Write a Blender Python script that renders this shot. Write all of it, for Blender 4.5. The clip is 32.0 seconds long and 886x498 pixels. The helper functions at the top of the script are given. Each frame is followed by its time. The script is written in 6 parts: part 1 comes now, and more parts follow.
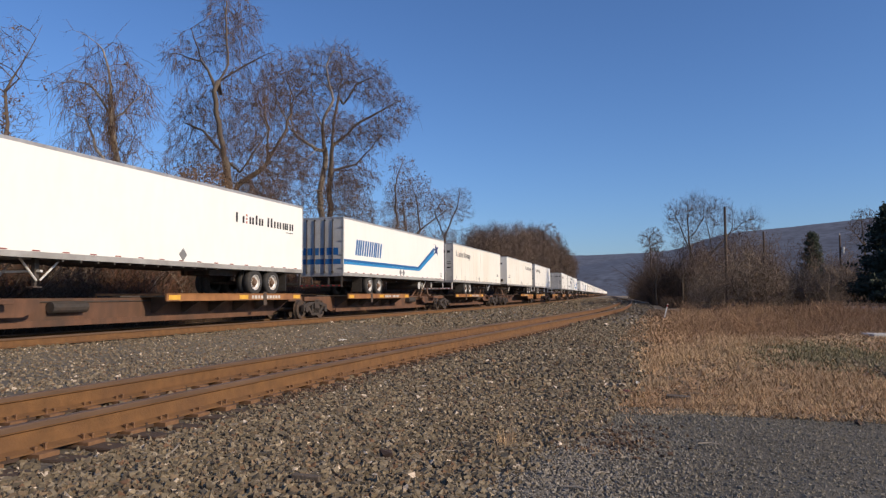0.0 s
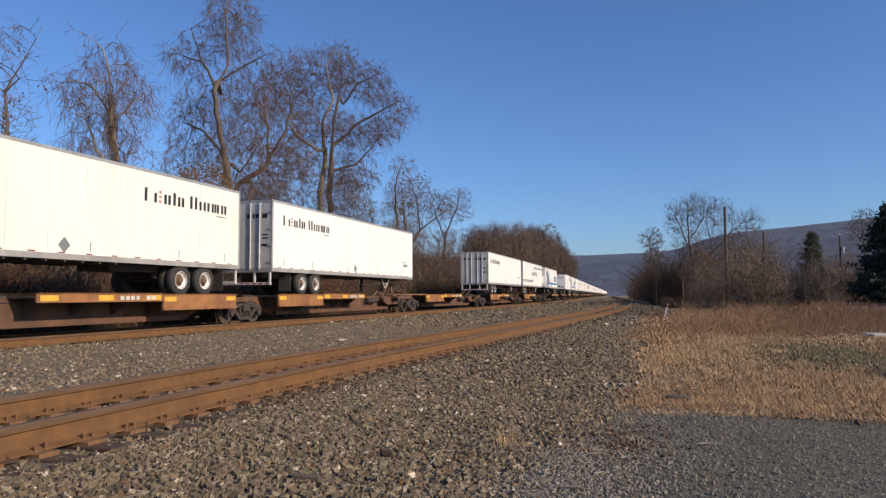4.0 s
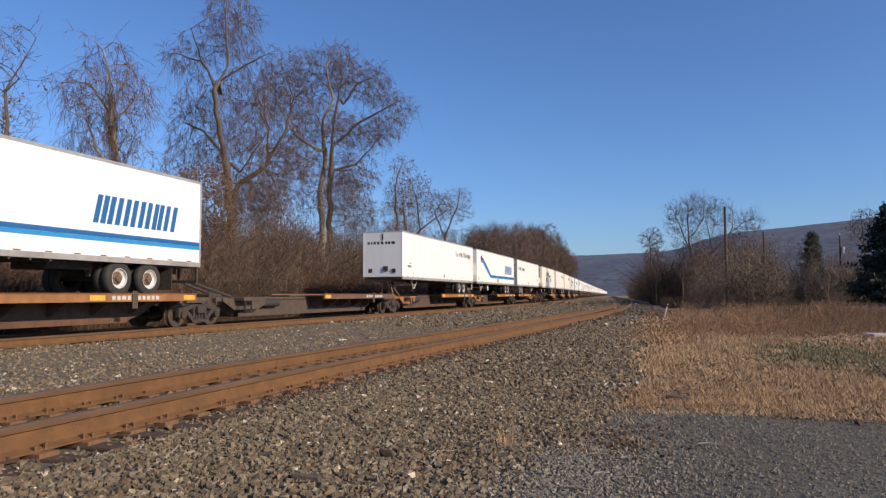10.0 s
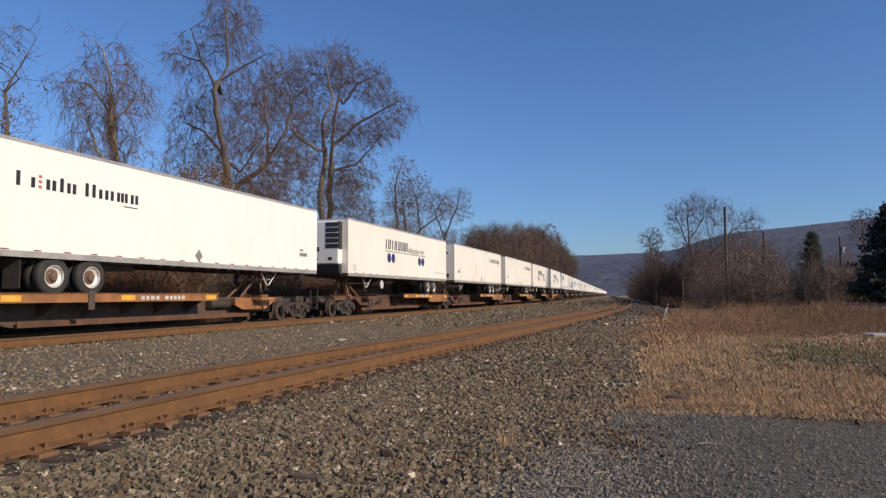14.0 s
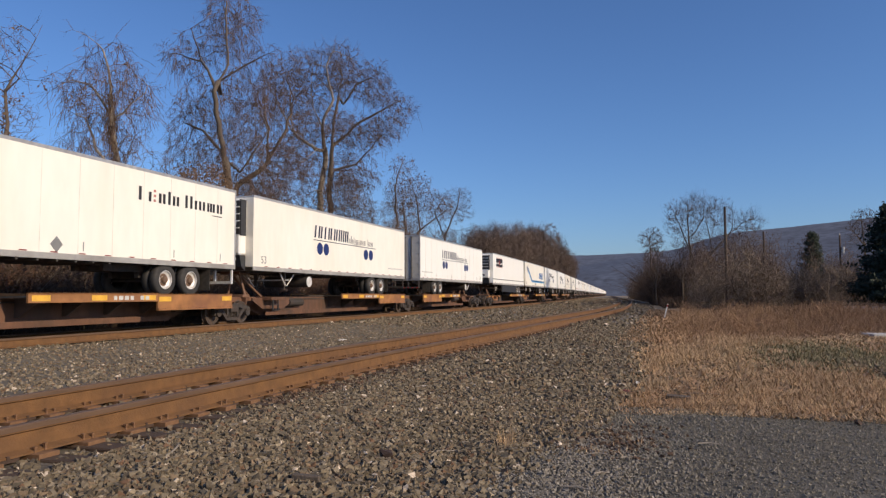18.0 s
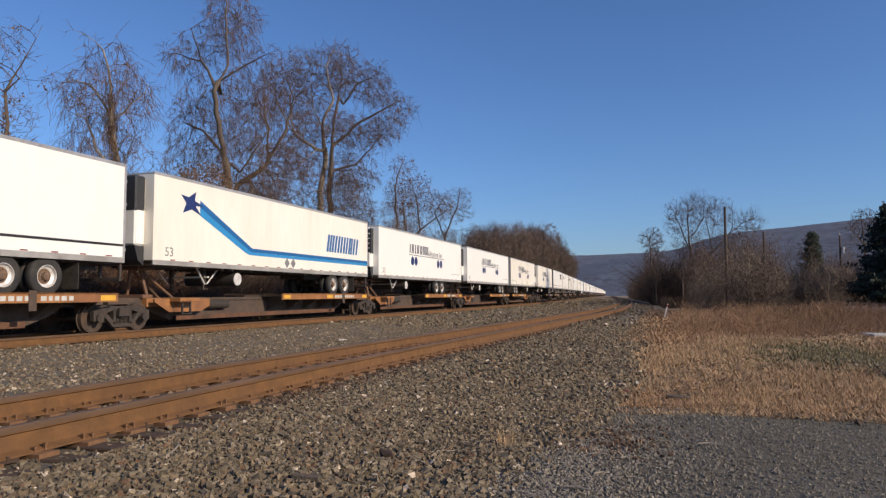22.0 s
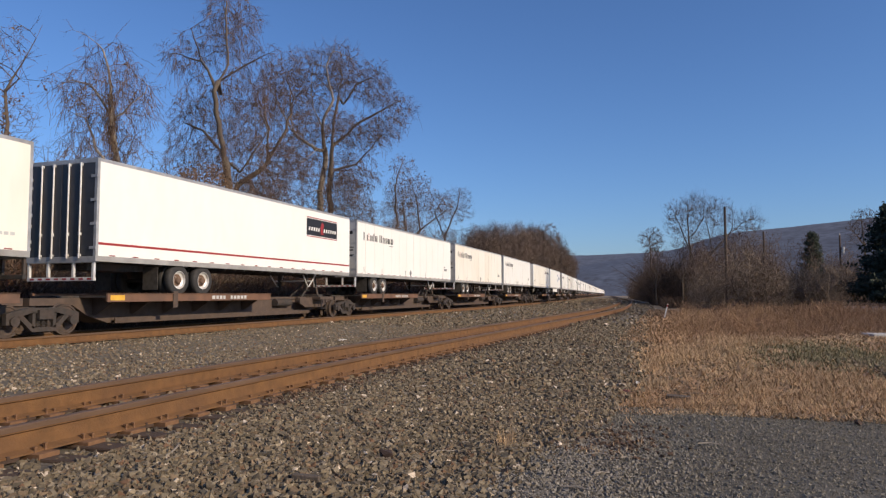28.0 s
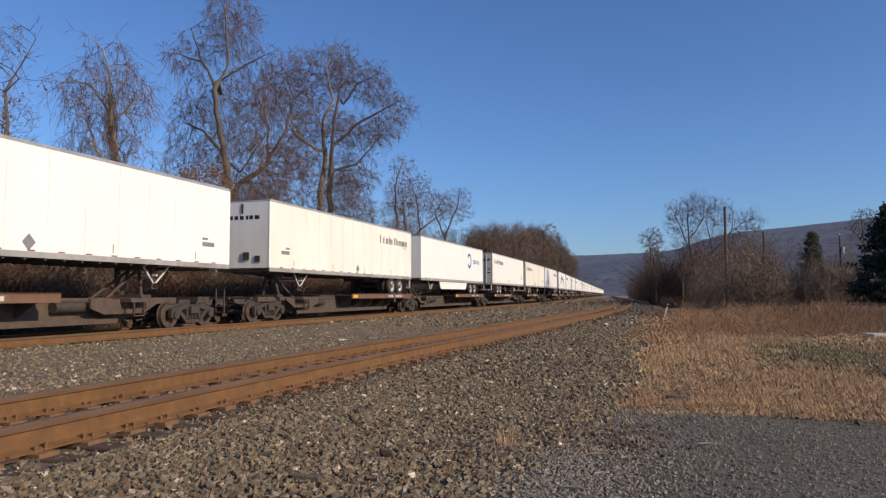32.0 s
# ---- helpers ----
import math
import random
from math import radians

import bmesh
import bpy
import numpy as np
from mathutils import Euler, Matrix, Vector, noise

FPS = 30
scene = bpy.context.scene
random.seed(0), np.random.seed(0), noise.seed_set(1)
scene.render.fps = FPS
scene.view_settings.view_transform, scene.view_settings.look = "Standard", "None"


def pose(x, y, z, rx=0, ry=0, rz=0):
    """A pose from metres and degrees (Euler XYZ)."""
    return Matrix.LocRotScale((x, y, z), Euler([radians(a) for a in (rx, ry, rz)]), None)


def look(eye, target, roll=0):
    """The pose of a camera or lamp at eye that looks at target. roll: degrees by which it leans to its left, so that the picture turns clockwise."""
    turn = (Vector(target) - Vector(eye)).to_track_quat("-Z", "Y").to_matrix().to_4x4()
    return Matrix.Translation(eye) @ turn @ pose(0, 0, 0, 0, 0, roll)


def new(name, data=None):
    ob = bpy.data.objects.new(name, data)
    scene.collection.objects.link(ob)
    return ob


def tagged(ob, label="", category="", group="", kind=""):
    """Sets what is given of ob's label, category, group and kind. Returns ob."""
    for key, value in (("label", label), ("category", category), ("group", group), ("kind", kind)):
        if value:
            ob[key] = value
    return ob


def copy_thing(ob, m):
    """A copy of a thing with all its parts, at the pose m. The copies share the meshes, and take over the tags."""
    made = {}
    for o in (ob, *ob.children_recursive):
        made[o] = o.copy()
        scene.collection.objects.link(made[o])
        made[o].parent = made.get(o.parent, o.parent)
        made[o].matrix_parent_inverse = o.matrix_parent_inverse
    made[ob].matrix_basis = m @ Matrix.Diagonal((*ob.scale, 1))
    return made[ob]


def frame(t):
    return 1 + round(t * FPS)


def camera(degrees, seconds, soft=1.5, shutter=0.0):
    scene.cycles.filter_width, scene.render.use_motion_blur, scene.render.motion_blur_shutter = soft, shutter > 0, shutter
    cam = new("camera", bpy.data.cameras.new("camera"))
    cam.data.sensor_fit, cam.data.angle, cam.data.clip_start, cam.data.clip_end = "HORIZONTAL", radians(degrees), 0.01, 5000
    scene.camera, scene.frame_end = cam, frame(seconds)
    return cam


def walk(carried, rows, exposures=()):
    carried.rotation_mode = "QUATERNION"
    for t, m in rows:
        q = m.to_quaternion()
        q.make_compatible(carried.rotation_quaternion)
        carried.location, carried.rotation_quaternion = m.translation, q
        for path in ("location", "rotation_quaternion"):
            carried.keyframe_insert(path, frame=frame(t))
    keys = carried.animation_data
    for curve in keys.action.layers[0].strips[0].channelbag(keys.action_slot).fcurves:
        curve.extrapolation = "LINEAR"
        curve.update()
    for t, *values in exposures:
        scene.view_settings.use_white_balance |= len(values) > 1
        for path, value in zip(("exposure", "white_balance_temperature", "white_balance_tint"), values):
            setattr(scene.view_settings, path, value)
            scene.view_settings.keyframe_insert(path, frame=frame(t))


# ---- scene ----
# The camera stands on a tripod beside the tracks. z = 0 is the top of the rails; the line runs along +Y and bends gently to the left.
EYE = (0.0, 0.0, 1.04)
cam = camera(65.52, 32.0, soft=1.3)
YAW, PITCH, ROLL = 0.3139, 0.0670, -0.24
AIM = (-math.sin(YAW) * math.cos(PITCH), math.cos(YAW) * math.cos(PITCH), EYE[2] + math.sin(PITCH))
# the film camera's own exposure breathes as white sides fill its picture
EXPOSURES = [(0.0, -0.05), (3.0, -0.02), (5.4, 0.2), (6.0, 0.27), (6.5, 0.15), (7.0, -0.03), (8.0, -0.10), (9.0, -0.03), (10.0, 0.08), (11.0, 0.20), (11.5, 0.06), (12.0, -0.13), (17.0, -0.12), (32.0, -0.05)]
walk(cam, [(0.0, look(EYE, AIM, ROLL)), (32.0, look(EYE, AIM, ROLL))], [(t, e, 5780, 16) for t, e in EXPOSURES])

# ---- light ----
SUN_AZ, SUN_EL = radians(103), radians(25)
world = bpy.data.worlds.new("sky")
scene.world = world
world.use_nodes = True
wn = world.node_tree
sky = wn.nodes.new("ShaderNodeTexSky")
sky.sky_type = "NISHITA"
sky.sun_disc = False
sky.sun_elevation, sky.sun_rotation = SUN_EL, SUN_AZ
sky.air_density, sky.dust_density, sky.ozone_density = 1.0, 0.7, 6.0
wn.links.new(sky.outputs[0], wn.nodes["Background"].inputs[0])
wn.nodes["Background"].inputs[1].default_value = 0.122
sun = new("sun", bpy.data.lights.new("sun", "SUN"))
sun.data.energy, sun.data.angle, sun.data.color = 4.7, radians(0.55), (1.0, 0.79, 0.49)
sun.matrix_world = look((300 * math.sin(SUN_AZ) * math.cos(SUN_EL), 300 * math.cos(SUN_AZ) * math.cos(SUN_EL), 300 * math.sin(SUN_EL)), (0, 0, 0))


# ---- materials ----
def mat(name, color, rough=0.7, metal=0.0, vary=0.15, scale=4.0, stain=None, stain_amt=0.0, stain_scale=0.8, bump=0.0, bump_scale=60.0, per_piece=0.0, island=False, stretch=(1, 1, 1), palette=()):
    """A surface with fine grain, broad stains, optional change from piece to piece and fine relief."""
    m = bpy.data.materials.new(name)
    m.use_nodes = True
    n, l = m.node_tree.nodes, m.node_tree.links
    b = n["Principled BSDF"]
    b.inputs["Roughness"].default_value, b.inputs["Metallic"].default_value = rough, metal
    tc = n.new("ShaderNodeTexCoord")
    mp = n.new("ShaderNodeMapping")
    mp.inputs["Scale"].default_value = stretch
    l.new(tc.outputs["Object"], mp.inputs[0])
    last = None
    if vary or stain_amt or per_piece:
        grain = n.new("ShaderNodeTexNoise")
        grain.inputs["Scale"].default_value, grain.inputs["Detail"].default_value = scale, 6
        l.new(mp.outputs[0], grain.inputs["Vector"])
        ramp = n.new("ShaderNodeMapRange")
        ramp.inputs["From Min"].default_value, ramp.inputs["From Max"].default_value = 0.3, 0.7
        ramp.inputs["To Min"].default_value, ramp.inputs["To Max"].default_value = 1 - vary, 1 + vary
        l.new(grain.outputs[0], ramp.inputs["Value"])
        mul = n.new("ShaderNodeMix")
        mul.data_type, mul.blend_type = "RGBA", "MULTIPLY"
        mul.inputs[0].default_value = 1
        mul.inputs[6].default_value = (*color, 1)
        l.new(ramp.outputs[0], mul.inputs[7])
        last = mul.outputs[2]
        if per_piece:
            pick = n.new("ShaderNodeNewGeometry" if island else "ShaderNodeObjectInfo")
            pr = n.new("ShaderNodeMapRange")
            pr.inputs["To Min"].default_value, pr.inputs["To Max"].default_value = 1 - per_piece, 1 + per_piece
            l.new(pick.outputs["Random Per Island" if island else "Random"], pr.inputs["Value"])
            m2 = n.new("ShaderNodeMix")
            m2.data_type, m2.blend_type = "RGBA", "MULTIPLY"
            m2.inputs[0].default_value = 1
            l.new(last, m2.inputs[6])
            l.new(pr.outputs[0], m2.inputs[7])
            last = m2.outputs[2]
            if palette:
                cr = n.new("ShaderNodeValToRGB")
                cr.color_ramp.interpolation = "CONSTANT"
                for k, (at_, tone) in enumerate(palette):
                    el = cr.color_ramp.elements[k] if k < 2 else cr.color_ramp.elements.new(at_)
                    el.position, el.color = at_, (*tone, 1)
                spread = n.new("ShaderNodeMath")
                spread.operation = "FRACT"
                times = n.new("ShaderNodeMath")
                times.operation = "MULTIPLY"
                times.inputs[1].default_value = 7.31
                l.new(pick.outputs["Random Per Island" if island else "Random"], times.inputs[0])
                l.new(times.outputs[0], spread.inputs[0])
                l.new(spread.outputs[0], cr.inputs[0])
                l.new(cr.outputs[0], mul.inputs[6])
        if stain_amt:
            big = n.new("ShaderNodeTexNoise")
            big.inputs["Scale"].default_value, big.inputs["Detail"].default_value = stain_scale, 5
            l.new(mp.outputs[0], big.inputs["Vector"])
            r2 = n.new("ShaderNodeMapRange")
            r2.inputs["From Min"].default_value, r2.inputs["From Max"].default_value = 0.45, 0.7
            r2.inputs["To Max"].default_value = stain_amt
            l.new(big.outputs[0], r2.inputs["Value"])
            m3 = n.new("ShaderNodeMix")
            m3.data_type = "RGBA"
            l.new(r2.outputs[0], m3.inputs[0])
            l.new(last, m3.inputs[6])
            m3.inputs[7].default_value = (*(stain or color), 1)
            last = m3.outputs[2]
        l.new(last, b.inputs["Base Color"])
    else:
        b.inputs["Base Color"].default_value = (*color, 1)
    if bump:
        t = n.new("ShaderNodeTexNoise")
        t.inputs["Scale"].default_value, t.inputs["Detail"].default_value = bump_scale, 4
        l.new(tc.outputs["Object"], t.inputs["Vector"])
        bp = n.new("ShaderNodeBump")
        bp.inputs["Strength"].default_value, bp.inputs["Distance"].default_value = bump, 0.02
        l.new(t.outputs[0], bp.inputs["Height"])
        l.new(bp.outputs[0], b.inputs["Normal"])
    return m


WHITE = mat("white_paint", (0.84, 0.83, 0.79), 0.45, vary=0.02, scale=3, stain=(0.66, 0.58, 0.44), stain_amt=0.10, stain_scale=0.5, stretch=(1, 1, 0.35))
CREAM = mat("aged_white_paint", (0.82, 0.79, 0.71), 0.5, vary=0.03, scale=3, stain=(0.64, 0.52, 0.36), stain_amt=0.32, stain_scale=0.45, stretch=(1, 1, 0.3))
ALU = mat("weathered_aluminium", (0.42, 0.42, 0.42), 0.5, 0.4, vary=0.15, scale=6, stain=(0.2, 0.19, 0.18), stain_amt=0.4)
GREYDOOR = mat("grey_door_paint", (0.50, 0.485, 0.455), 0.5, vary=0.08, scale=5, stain=(0.25, 0.22, 0.2), stain_amt=0.35, stain_scale=1.5)
DARKDOOR = mat("black_door_paint", (0.035, 0.035, 0.04), 0.4, vary=0.15, scale=5)
STEEL = mat("dark_dirty_steel", (0.055, 0.050, 0.046), 0.75, 0.2, vary=0.3, scale=8, stain=(0.12, 0.07, 0.045), stain_amt=0.6, stain_scale=2)
TRUCK = mat("grimy_cast_steel", (0.044, 0.037, 0.032), 0.8, 0.1, vary=0.3, scale=9, stain=(0.085, 0.055, 0.04), stain_amt=0.5, stain_scale=3)
WHEELIRON = mat("rusty_wheel_iron", (0.072, 0.054, 0.042), 0.7, 0.3, vary=0.3, scale=9, stain=(0.15, 0.09, 0.06), stain_amt=0.5, stain_scale=4)
RUBBER = mat("tyre_rubber", (0.028, 0.027, 0.027), 0.85, vary=0.25, scale=12, stain=(0.07, 0.06, 0.05), stain_amt=0.4, stain_scale=3)
RIM = mat("white_wheel_paint", (0.72, 0.71, 0.69), 0.4, 0.2, vary=0.1, scale=12, stain=(0.3, 0.2, 0.12), stain_amt=0.3, stain_scale=5)
ORANGE = mat("orange_yellow_paint", (0.30, 0.138, 0.047), 0.6, vary=0.25, scale=3, stain=(0.19, 0.085, 0.042), stain_amt=0.85, stain_scale=1.1)
BROWN = mat("faded_brown_paint", (0.165, 0.088, 0.052), 0.65, vary=0.2, scale=3, stain=(0.085, 0.055, 0.04), stain_amt=0.7, stain_scale=1.1)
# both sill browns are darker than their grime, deepening the shade under the decks
SILL = mat("grimy_shade_dark_sill_paint", (0.085, 0.058, 0.042), 0.75, vary=0.25, scale=4, stain=(0.07, 0.05, 0.04), stain_amt=0.7, stain_scale=1.2)
RUSTSILL = mat("rust_brown_sill", (0.125, 0.060, 0.032), 0.75, vary=0.25, scale=4, stain=(0.05, 0.032, 0.022), stain_amt=0.8, stain_scale=0.9, stretch=(1, 1, 0.4))
PALEALU = mat("pale_aluminium", (0.38, 0.37, 0.35), 0.5, 0.15, vary=0.12, scale=5, stain=(0.22, 0.20, 0.18), stain_amt=0.6, stain_scale=1.2)
TAPERED = mat("faded_red_tape", (0.21, 0.028, 0.022), 0.5, vary=0.15)
HUB = mat("rusty_hub", (0.17, 0.105, 0.065), 0.75, vary=0.3, scale=12, stain=(0.07, 0.05, 0.04), stain_amt=0.6, stain_scale=9)
YELLOW = mat("yellow_reflector", (0.70, 0.40, 0.05), 0.4, vary=0.1, scale=5)
NAVY = mat("navy_print", (0.018, 0.034, 0.14), 0.45, vary=0.06)
BLUE = mat("bright_blue_print", (0.02, 0.12, 0.33), 0.45, vary=0.06)
CYAN = mat("light_blue_print", (0.04, 0.25, 0.54), 0.45, vary=0.06)
DARKBLUE = mat("dark_blue_print", (0.014, 0.022, 0.055), 0.45, vary=0.06)
BLACK = mat("black_print", (0.02, 0.02, 0.022), 0.5, vary=0.1)
RED = mat("red_print", (0.30, 0.03, 0.028), 0.45, vary=0.1)
FADEDRED = mat("faded_red_print", (0.42, 0.16, 0.13), 0.55, vary=0.1)
GREYPRINT = mat("grey_print", (0.20, 0.20, 0.20), 0.55, vary=0.1)
PALEPRINT = mat("faint_print", (0.52, 0.52, 0.50), 0.55, vary=0.1)
SEAMGREY = mat("dirty_panel_joint", (0.68, 0.65, 0.58), 0.6, vary=0.25, scale=2, stain=(0.40, 0.35, 0.28), stain_amt=0.7, stain_scale=0.8)
WHITEPRINT = mat("white_print", (0.75, 0.74, 0.70), 0.5, vary=0.1)
MUDDY = mat("muddy_rubber", (0.05, 0.042, 0.034), 0.9, vary=0.3, scale=8)
CHARCOAL = mat("charcoal_plastic", (0.035, 0.036, 0.04), 0.5, vary=0.2, scale=8)
RAILRUST = mat("rusty_rail", (0.146, 0.071, 0.023), 0.85, vary=0.22, scale=7, stain=(0.105, 0.052, 0.022), stain_amt=0.6, stain_scale=1.6, bump=0.35, bump_scale=40)
RAILHEAD = mat("worn_rail_head", (0.118, 0.070, 0.040), 0.65, 0.1, vary=0.2, scale=6, stretch=(1, 0.15, 1))
TIE = mat("creosote_timber", (0.062, 0.040, 0.026), 0.9, vary=0.35, scale=5, stain=(0.10, 0.055, 0.028), stain_amt=0.6, stain_scale=3, bump=0.5, stretch=(0.3, 1, 1))
# dark brown for the painted shadow gaps under the rails and for earth clods
SHADECLOD = mat("dark_gap_shade_and_clod", (0.055, 0.032, 0.020), 0.9, vary=0.3, scale=20)
PLATE = mat("rusty_plate", (0.17, 0.088, 0.04), 0.85, vary=0.3, scale=10)
TONES = [(0.0, (0.135, 0.119, 0.082)), (0.26, (0.17, 0.151, 0.106)), (0.50, (0.098, 0.085, 0.058)), (0.64, (0.15, 0.118, 0.077)), (0.80, (0.235, 0.212, 0.158)), (0.90, (0.055, 0.048, 0.036)), (0.955, (0.13, 0.082, 0.048)), (0.985, (0.52, 0.48, 0.40))]
TONES = [(p, (r * 1.06, g * 0.945, b * 0.86)) for p, (r, g, b) in TONES]
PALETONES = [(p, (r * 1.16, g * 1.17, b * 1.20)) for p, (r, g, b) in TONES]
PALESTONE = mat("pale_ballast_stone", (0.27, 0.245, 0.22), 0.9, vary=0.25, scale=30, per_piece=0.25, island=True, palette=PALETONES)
STONE = mat("ballast_stone", (0.27, 0.245, 0.22), 0.9, vary=0.25, scale=30, per_piece=0.25, island=True, palette=TONES)
STONEPIECE = mat("loose_ballast_stone", (0.27, 0.245, 0.22), 0.9, vary=0.25, scale=30, per_piece=0.25, palette=TONES)
PALEGRIT = mat("pale_fine_gravel", (0.205, 0.180, 0.145), 0.9, vary=0.25, scale=40, per_piece=0.4, island=True)
RUSTSTONE = mat("rust_stained_stone", (0.085, 0.052, 0.032), 0.95, vary=0.3, scale=30, per_piece=0.4, island=True)
GRIT = mat("fine_grey_grit", (0.20, 0.178, 0.14), 0.9, vary=0.25, scale=40, per_piece=0.45, island=True)
BALLAST = mat("ballast_bed", (0.122, 0.102, 0.076), 0.95, vary=0.42, scale=22, stain=(0.10, 0.08, 0.055), stain_amt=0.4, stain_scale=0.5, bump=0.8, bump_scale=22)
ASPHALT = mat("worn_asphalt", (0.132, 0.114, 0.085), 0.95, vary=0.55, scale=55, stain=(0.17, 0.155, 0.125), stain_amt=0.6, stain_scale=0.9, bump=1.0, bump_scale=110)
SOIL = mat("dry_soil_and_litter", (0.24, 0.17, 0.095), 0.95, vary=0.6, scale=26, stain=(0.17, 0.14, 0.075), stain_amt=0.6, stain_scale=0.5, bump=0.8, bump_scale=25)
STRAW = mat("dry_straw_grass", (0.46, 0.315, 0.17), 0.8, vary=0.2, scale=2, per_piece=0.4, island=True)
GREENGRASS = mat("faded_green_grass", (0.20, 0.172, 0.088), 0.8, vary=0.2, scale=2, per_piece=0.35, island=True)
WEED = mat("brown_dead_weed", (0.37, 0.23, 0.12), 0.85, vary=0.25, scale=2, per_piece=0.45, island=True)
BARK = mat("grey_brown_bark", (0.105, 0.082, 0.062), 0.9, vary=0.3, scale=5, stain=(0.10, 0.075, 0.055), stain_amt=0.5, stain_scale=1.2, bump=0.6, bump_scale=30, stretch=(1, 1, 0.3))
PALEBARK = mat("pale_bark", (0.32, 0.27, 0.21), 0.9, vary=0.3, scale=5, stain=(0.15, 0.12, 0.09), stain_amt=0.6, stain_scale=1.0, bump=0.5, stretch=(1, 1, 0.3))
TWIG = mat("twig_bark", (0.122, 0.082, 0.060), 0.9, vary=0.25, scale=3, per_piece=0.3, island=True)
GREYBRUSH = mat("grey_brush_bark", (0.160, 0.118, 0.083), 0.9, vary=0.25, scale=3, per_piece=0.35, island=True)
BRAMBLE = mat("bramble_stem", (0.064, 0.040, 0.025), 0.9, vary=0.3, scale=0.5, per_piece=0.5, island=True)
VINE = mat("dry_vine", (0.185, 0.115, 0.07), 0.9, vary=0.25, scale=3, per_piece=0.35, island=True)
RUSTVINE = mat("rust_brown_vine", (0.150, 0.066, 0.035), 0.9, vary=0.25, scale=1.5, per_piece=0.45, island=True)
DEADLEAF = mat("withered_leaf", (0.125, 0.074, 0.04), 0.8, vary=0.25, scale=3, per_piece=0.4, island=True)
NEEDLE = mat("dark_conifer_needle", (0.022, 0.032, 0.017), 0.8, vary=0.3, scale=4, per_piece=0.35, island=True)
POLE = mat("weathered_pole_wood", (0.075, 0.052, 0.038), 0.9, vary=0.3, scale=4, bump=0.4, stretch=(1, 1, 0.2))
CONCRETE = mat("pale_concrete", (0.48, 0.45, 0.41), 0.9, vary=0.15, scale=6, stain=(0.3, 0.27, 0.22), stain_amt=0.4)
# base colour shifted to blue-grey so that it carries the haze of distance
HAZEHILL = mat("hazy_wooded_hillside", (0.092, 0.105, 0.140), 1.0, vary=0.42, scale=0.07, stain=(0.064, 0.072, 0.098), stain_amt=0.8, stain_scale=0.012)


# ---- mesh tools ----
def mesh_of(bm, name, material, smooth=False):
    me = bpy.data.meshes.new(name)
    bm.to_mesh(me)
    bm.free()
    me.materials.append(material)
    if smooth:
        me.polygons.foreach_set("use_smooth", [True] * len(me.polygons))
    return me


def part(name, data, material, parent, label=""):
    """Links a bmesh or a shared mesh as one object under its thing."""
    if isinstance(data, tuple):
        return [part(name, d, material, parent, label) for d in data][-1]
    me = data if isinstance(data, bpy.types.Mesh) else mesh_of(data, name, material)
    ob = new(name, me)
    ob.parent = parent
    return tagged(ob, label)


def raw(name, verts, faces, material, smooth=False):
    me = bpy.data.meshes.new(name)
    me.from_pydata(verts, [], faces)
    me.materials.append(material)
    if smooth:
        me.polygons.foreach_set("use_smooth", [True] * len(me.polygons))
    return me


def box(bm, x0, x1, y0, y1, z0, z1, bevel=0.0):
    r = bmesh.ops.create_cube(bm, size=1.0, matrix=Matrix.LocRotScale(((x0 + x1) / 2, (y0 + y1) / 2, (z0 + z1) / 2), None, (abs(x1 - x0), abs(y1 - y0), abs(z1 - z0))))
    if bevel:
        edges = list({e for v in r["verts"] for e in v.link_edges})
        bmesh.ops.bevel(bm, geom=edges, offset=bevel, segments=1, affect="EDGES")
    return bm


def boxes(*dims, bevel=0.0):
    bm = bmesh.new()
    for d in dims:
        box(bm, *d, bevel=bevel)
    return bm


def cyl(bm, a, b, r, n=10, r2=None):
    a, b = Vector(a), Vector(b)
    d = b - a
    m = Matrix.Translation((a + b) / 2) @ d.to_track_quat("Z", "Y").to_matrix().to_4x4()
    bmesh.ops.create_cone(bm, cap_ends=True, segments=n, radius1=r, radius2=r if r2 is None else r2, depth=d.length, matrix=m)
    return bm


def slab(points, x0, x1):
    """A prism: an outline in (y, z) drawn out from x0 to x1."""
    bm = bmesh.new()
    a = [bm.verts.new((x0, y, z)) for y, z in points]
    b = [bm.verts.new((x1, y, z)) for y, z in points]
    n = len(points)
    bm.faces.new(a)
    bm.faces.new(b[::-1])
    for i in range(n):
        bm.faces.new((a[i], b[i], b[(i + 1) % n], a[(i + 1) % n]))
    bmesh.ops.recalc_face_normals(bm, faces=bm.faces)
    return bm


CACHE = {}


def shared(key, make, material, smooth=False):
    """One mesh for all alike parts."""
    if key not in CACHE:
        CACHE[key] = mesh_of(make(), key, material, smooth)
    return CACHE[key]


# ---- the line ----
def bend(s):
    a = min(max(s - 42.0, 0.0), 90.0)
    return 0.0004 * a * a + max(s - 132.0, 0.0) * 0.072


def slope(s):
    return 0.0008 * min(max(s - 42.0, 0.0), 90.0)


def bend_near(s):
    """The nearer track drifts away from the far one at first and swings left with it later."""
    drift, lean, y = 0.0, 0.0, 6.0
    for end, rate in ((14.0, 0.0054), (40.0, 0.0), (62.0, -0.0028), (140.0, -0.0008)):
        run = min(max(s - y, 0.0), end - y)
        drift += lean * run + 0.5 * rate * run * run
        lean += rate * run
        y = end
    return -drift - lean * max(s - 140.0, 0.0)


FAR_X, NEAR_X = -16.53, -5.81


def travelled(t):
    return 15.741 * t - 0.0047 * t * t


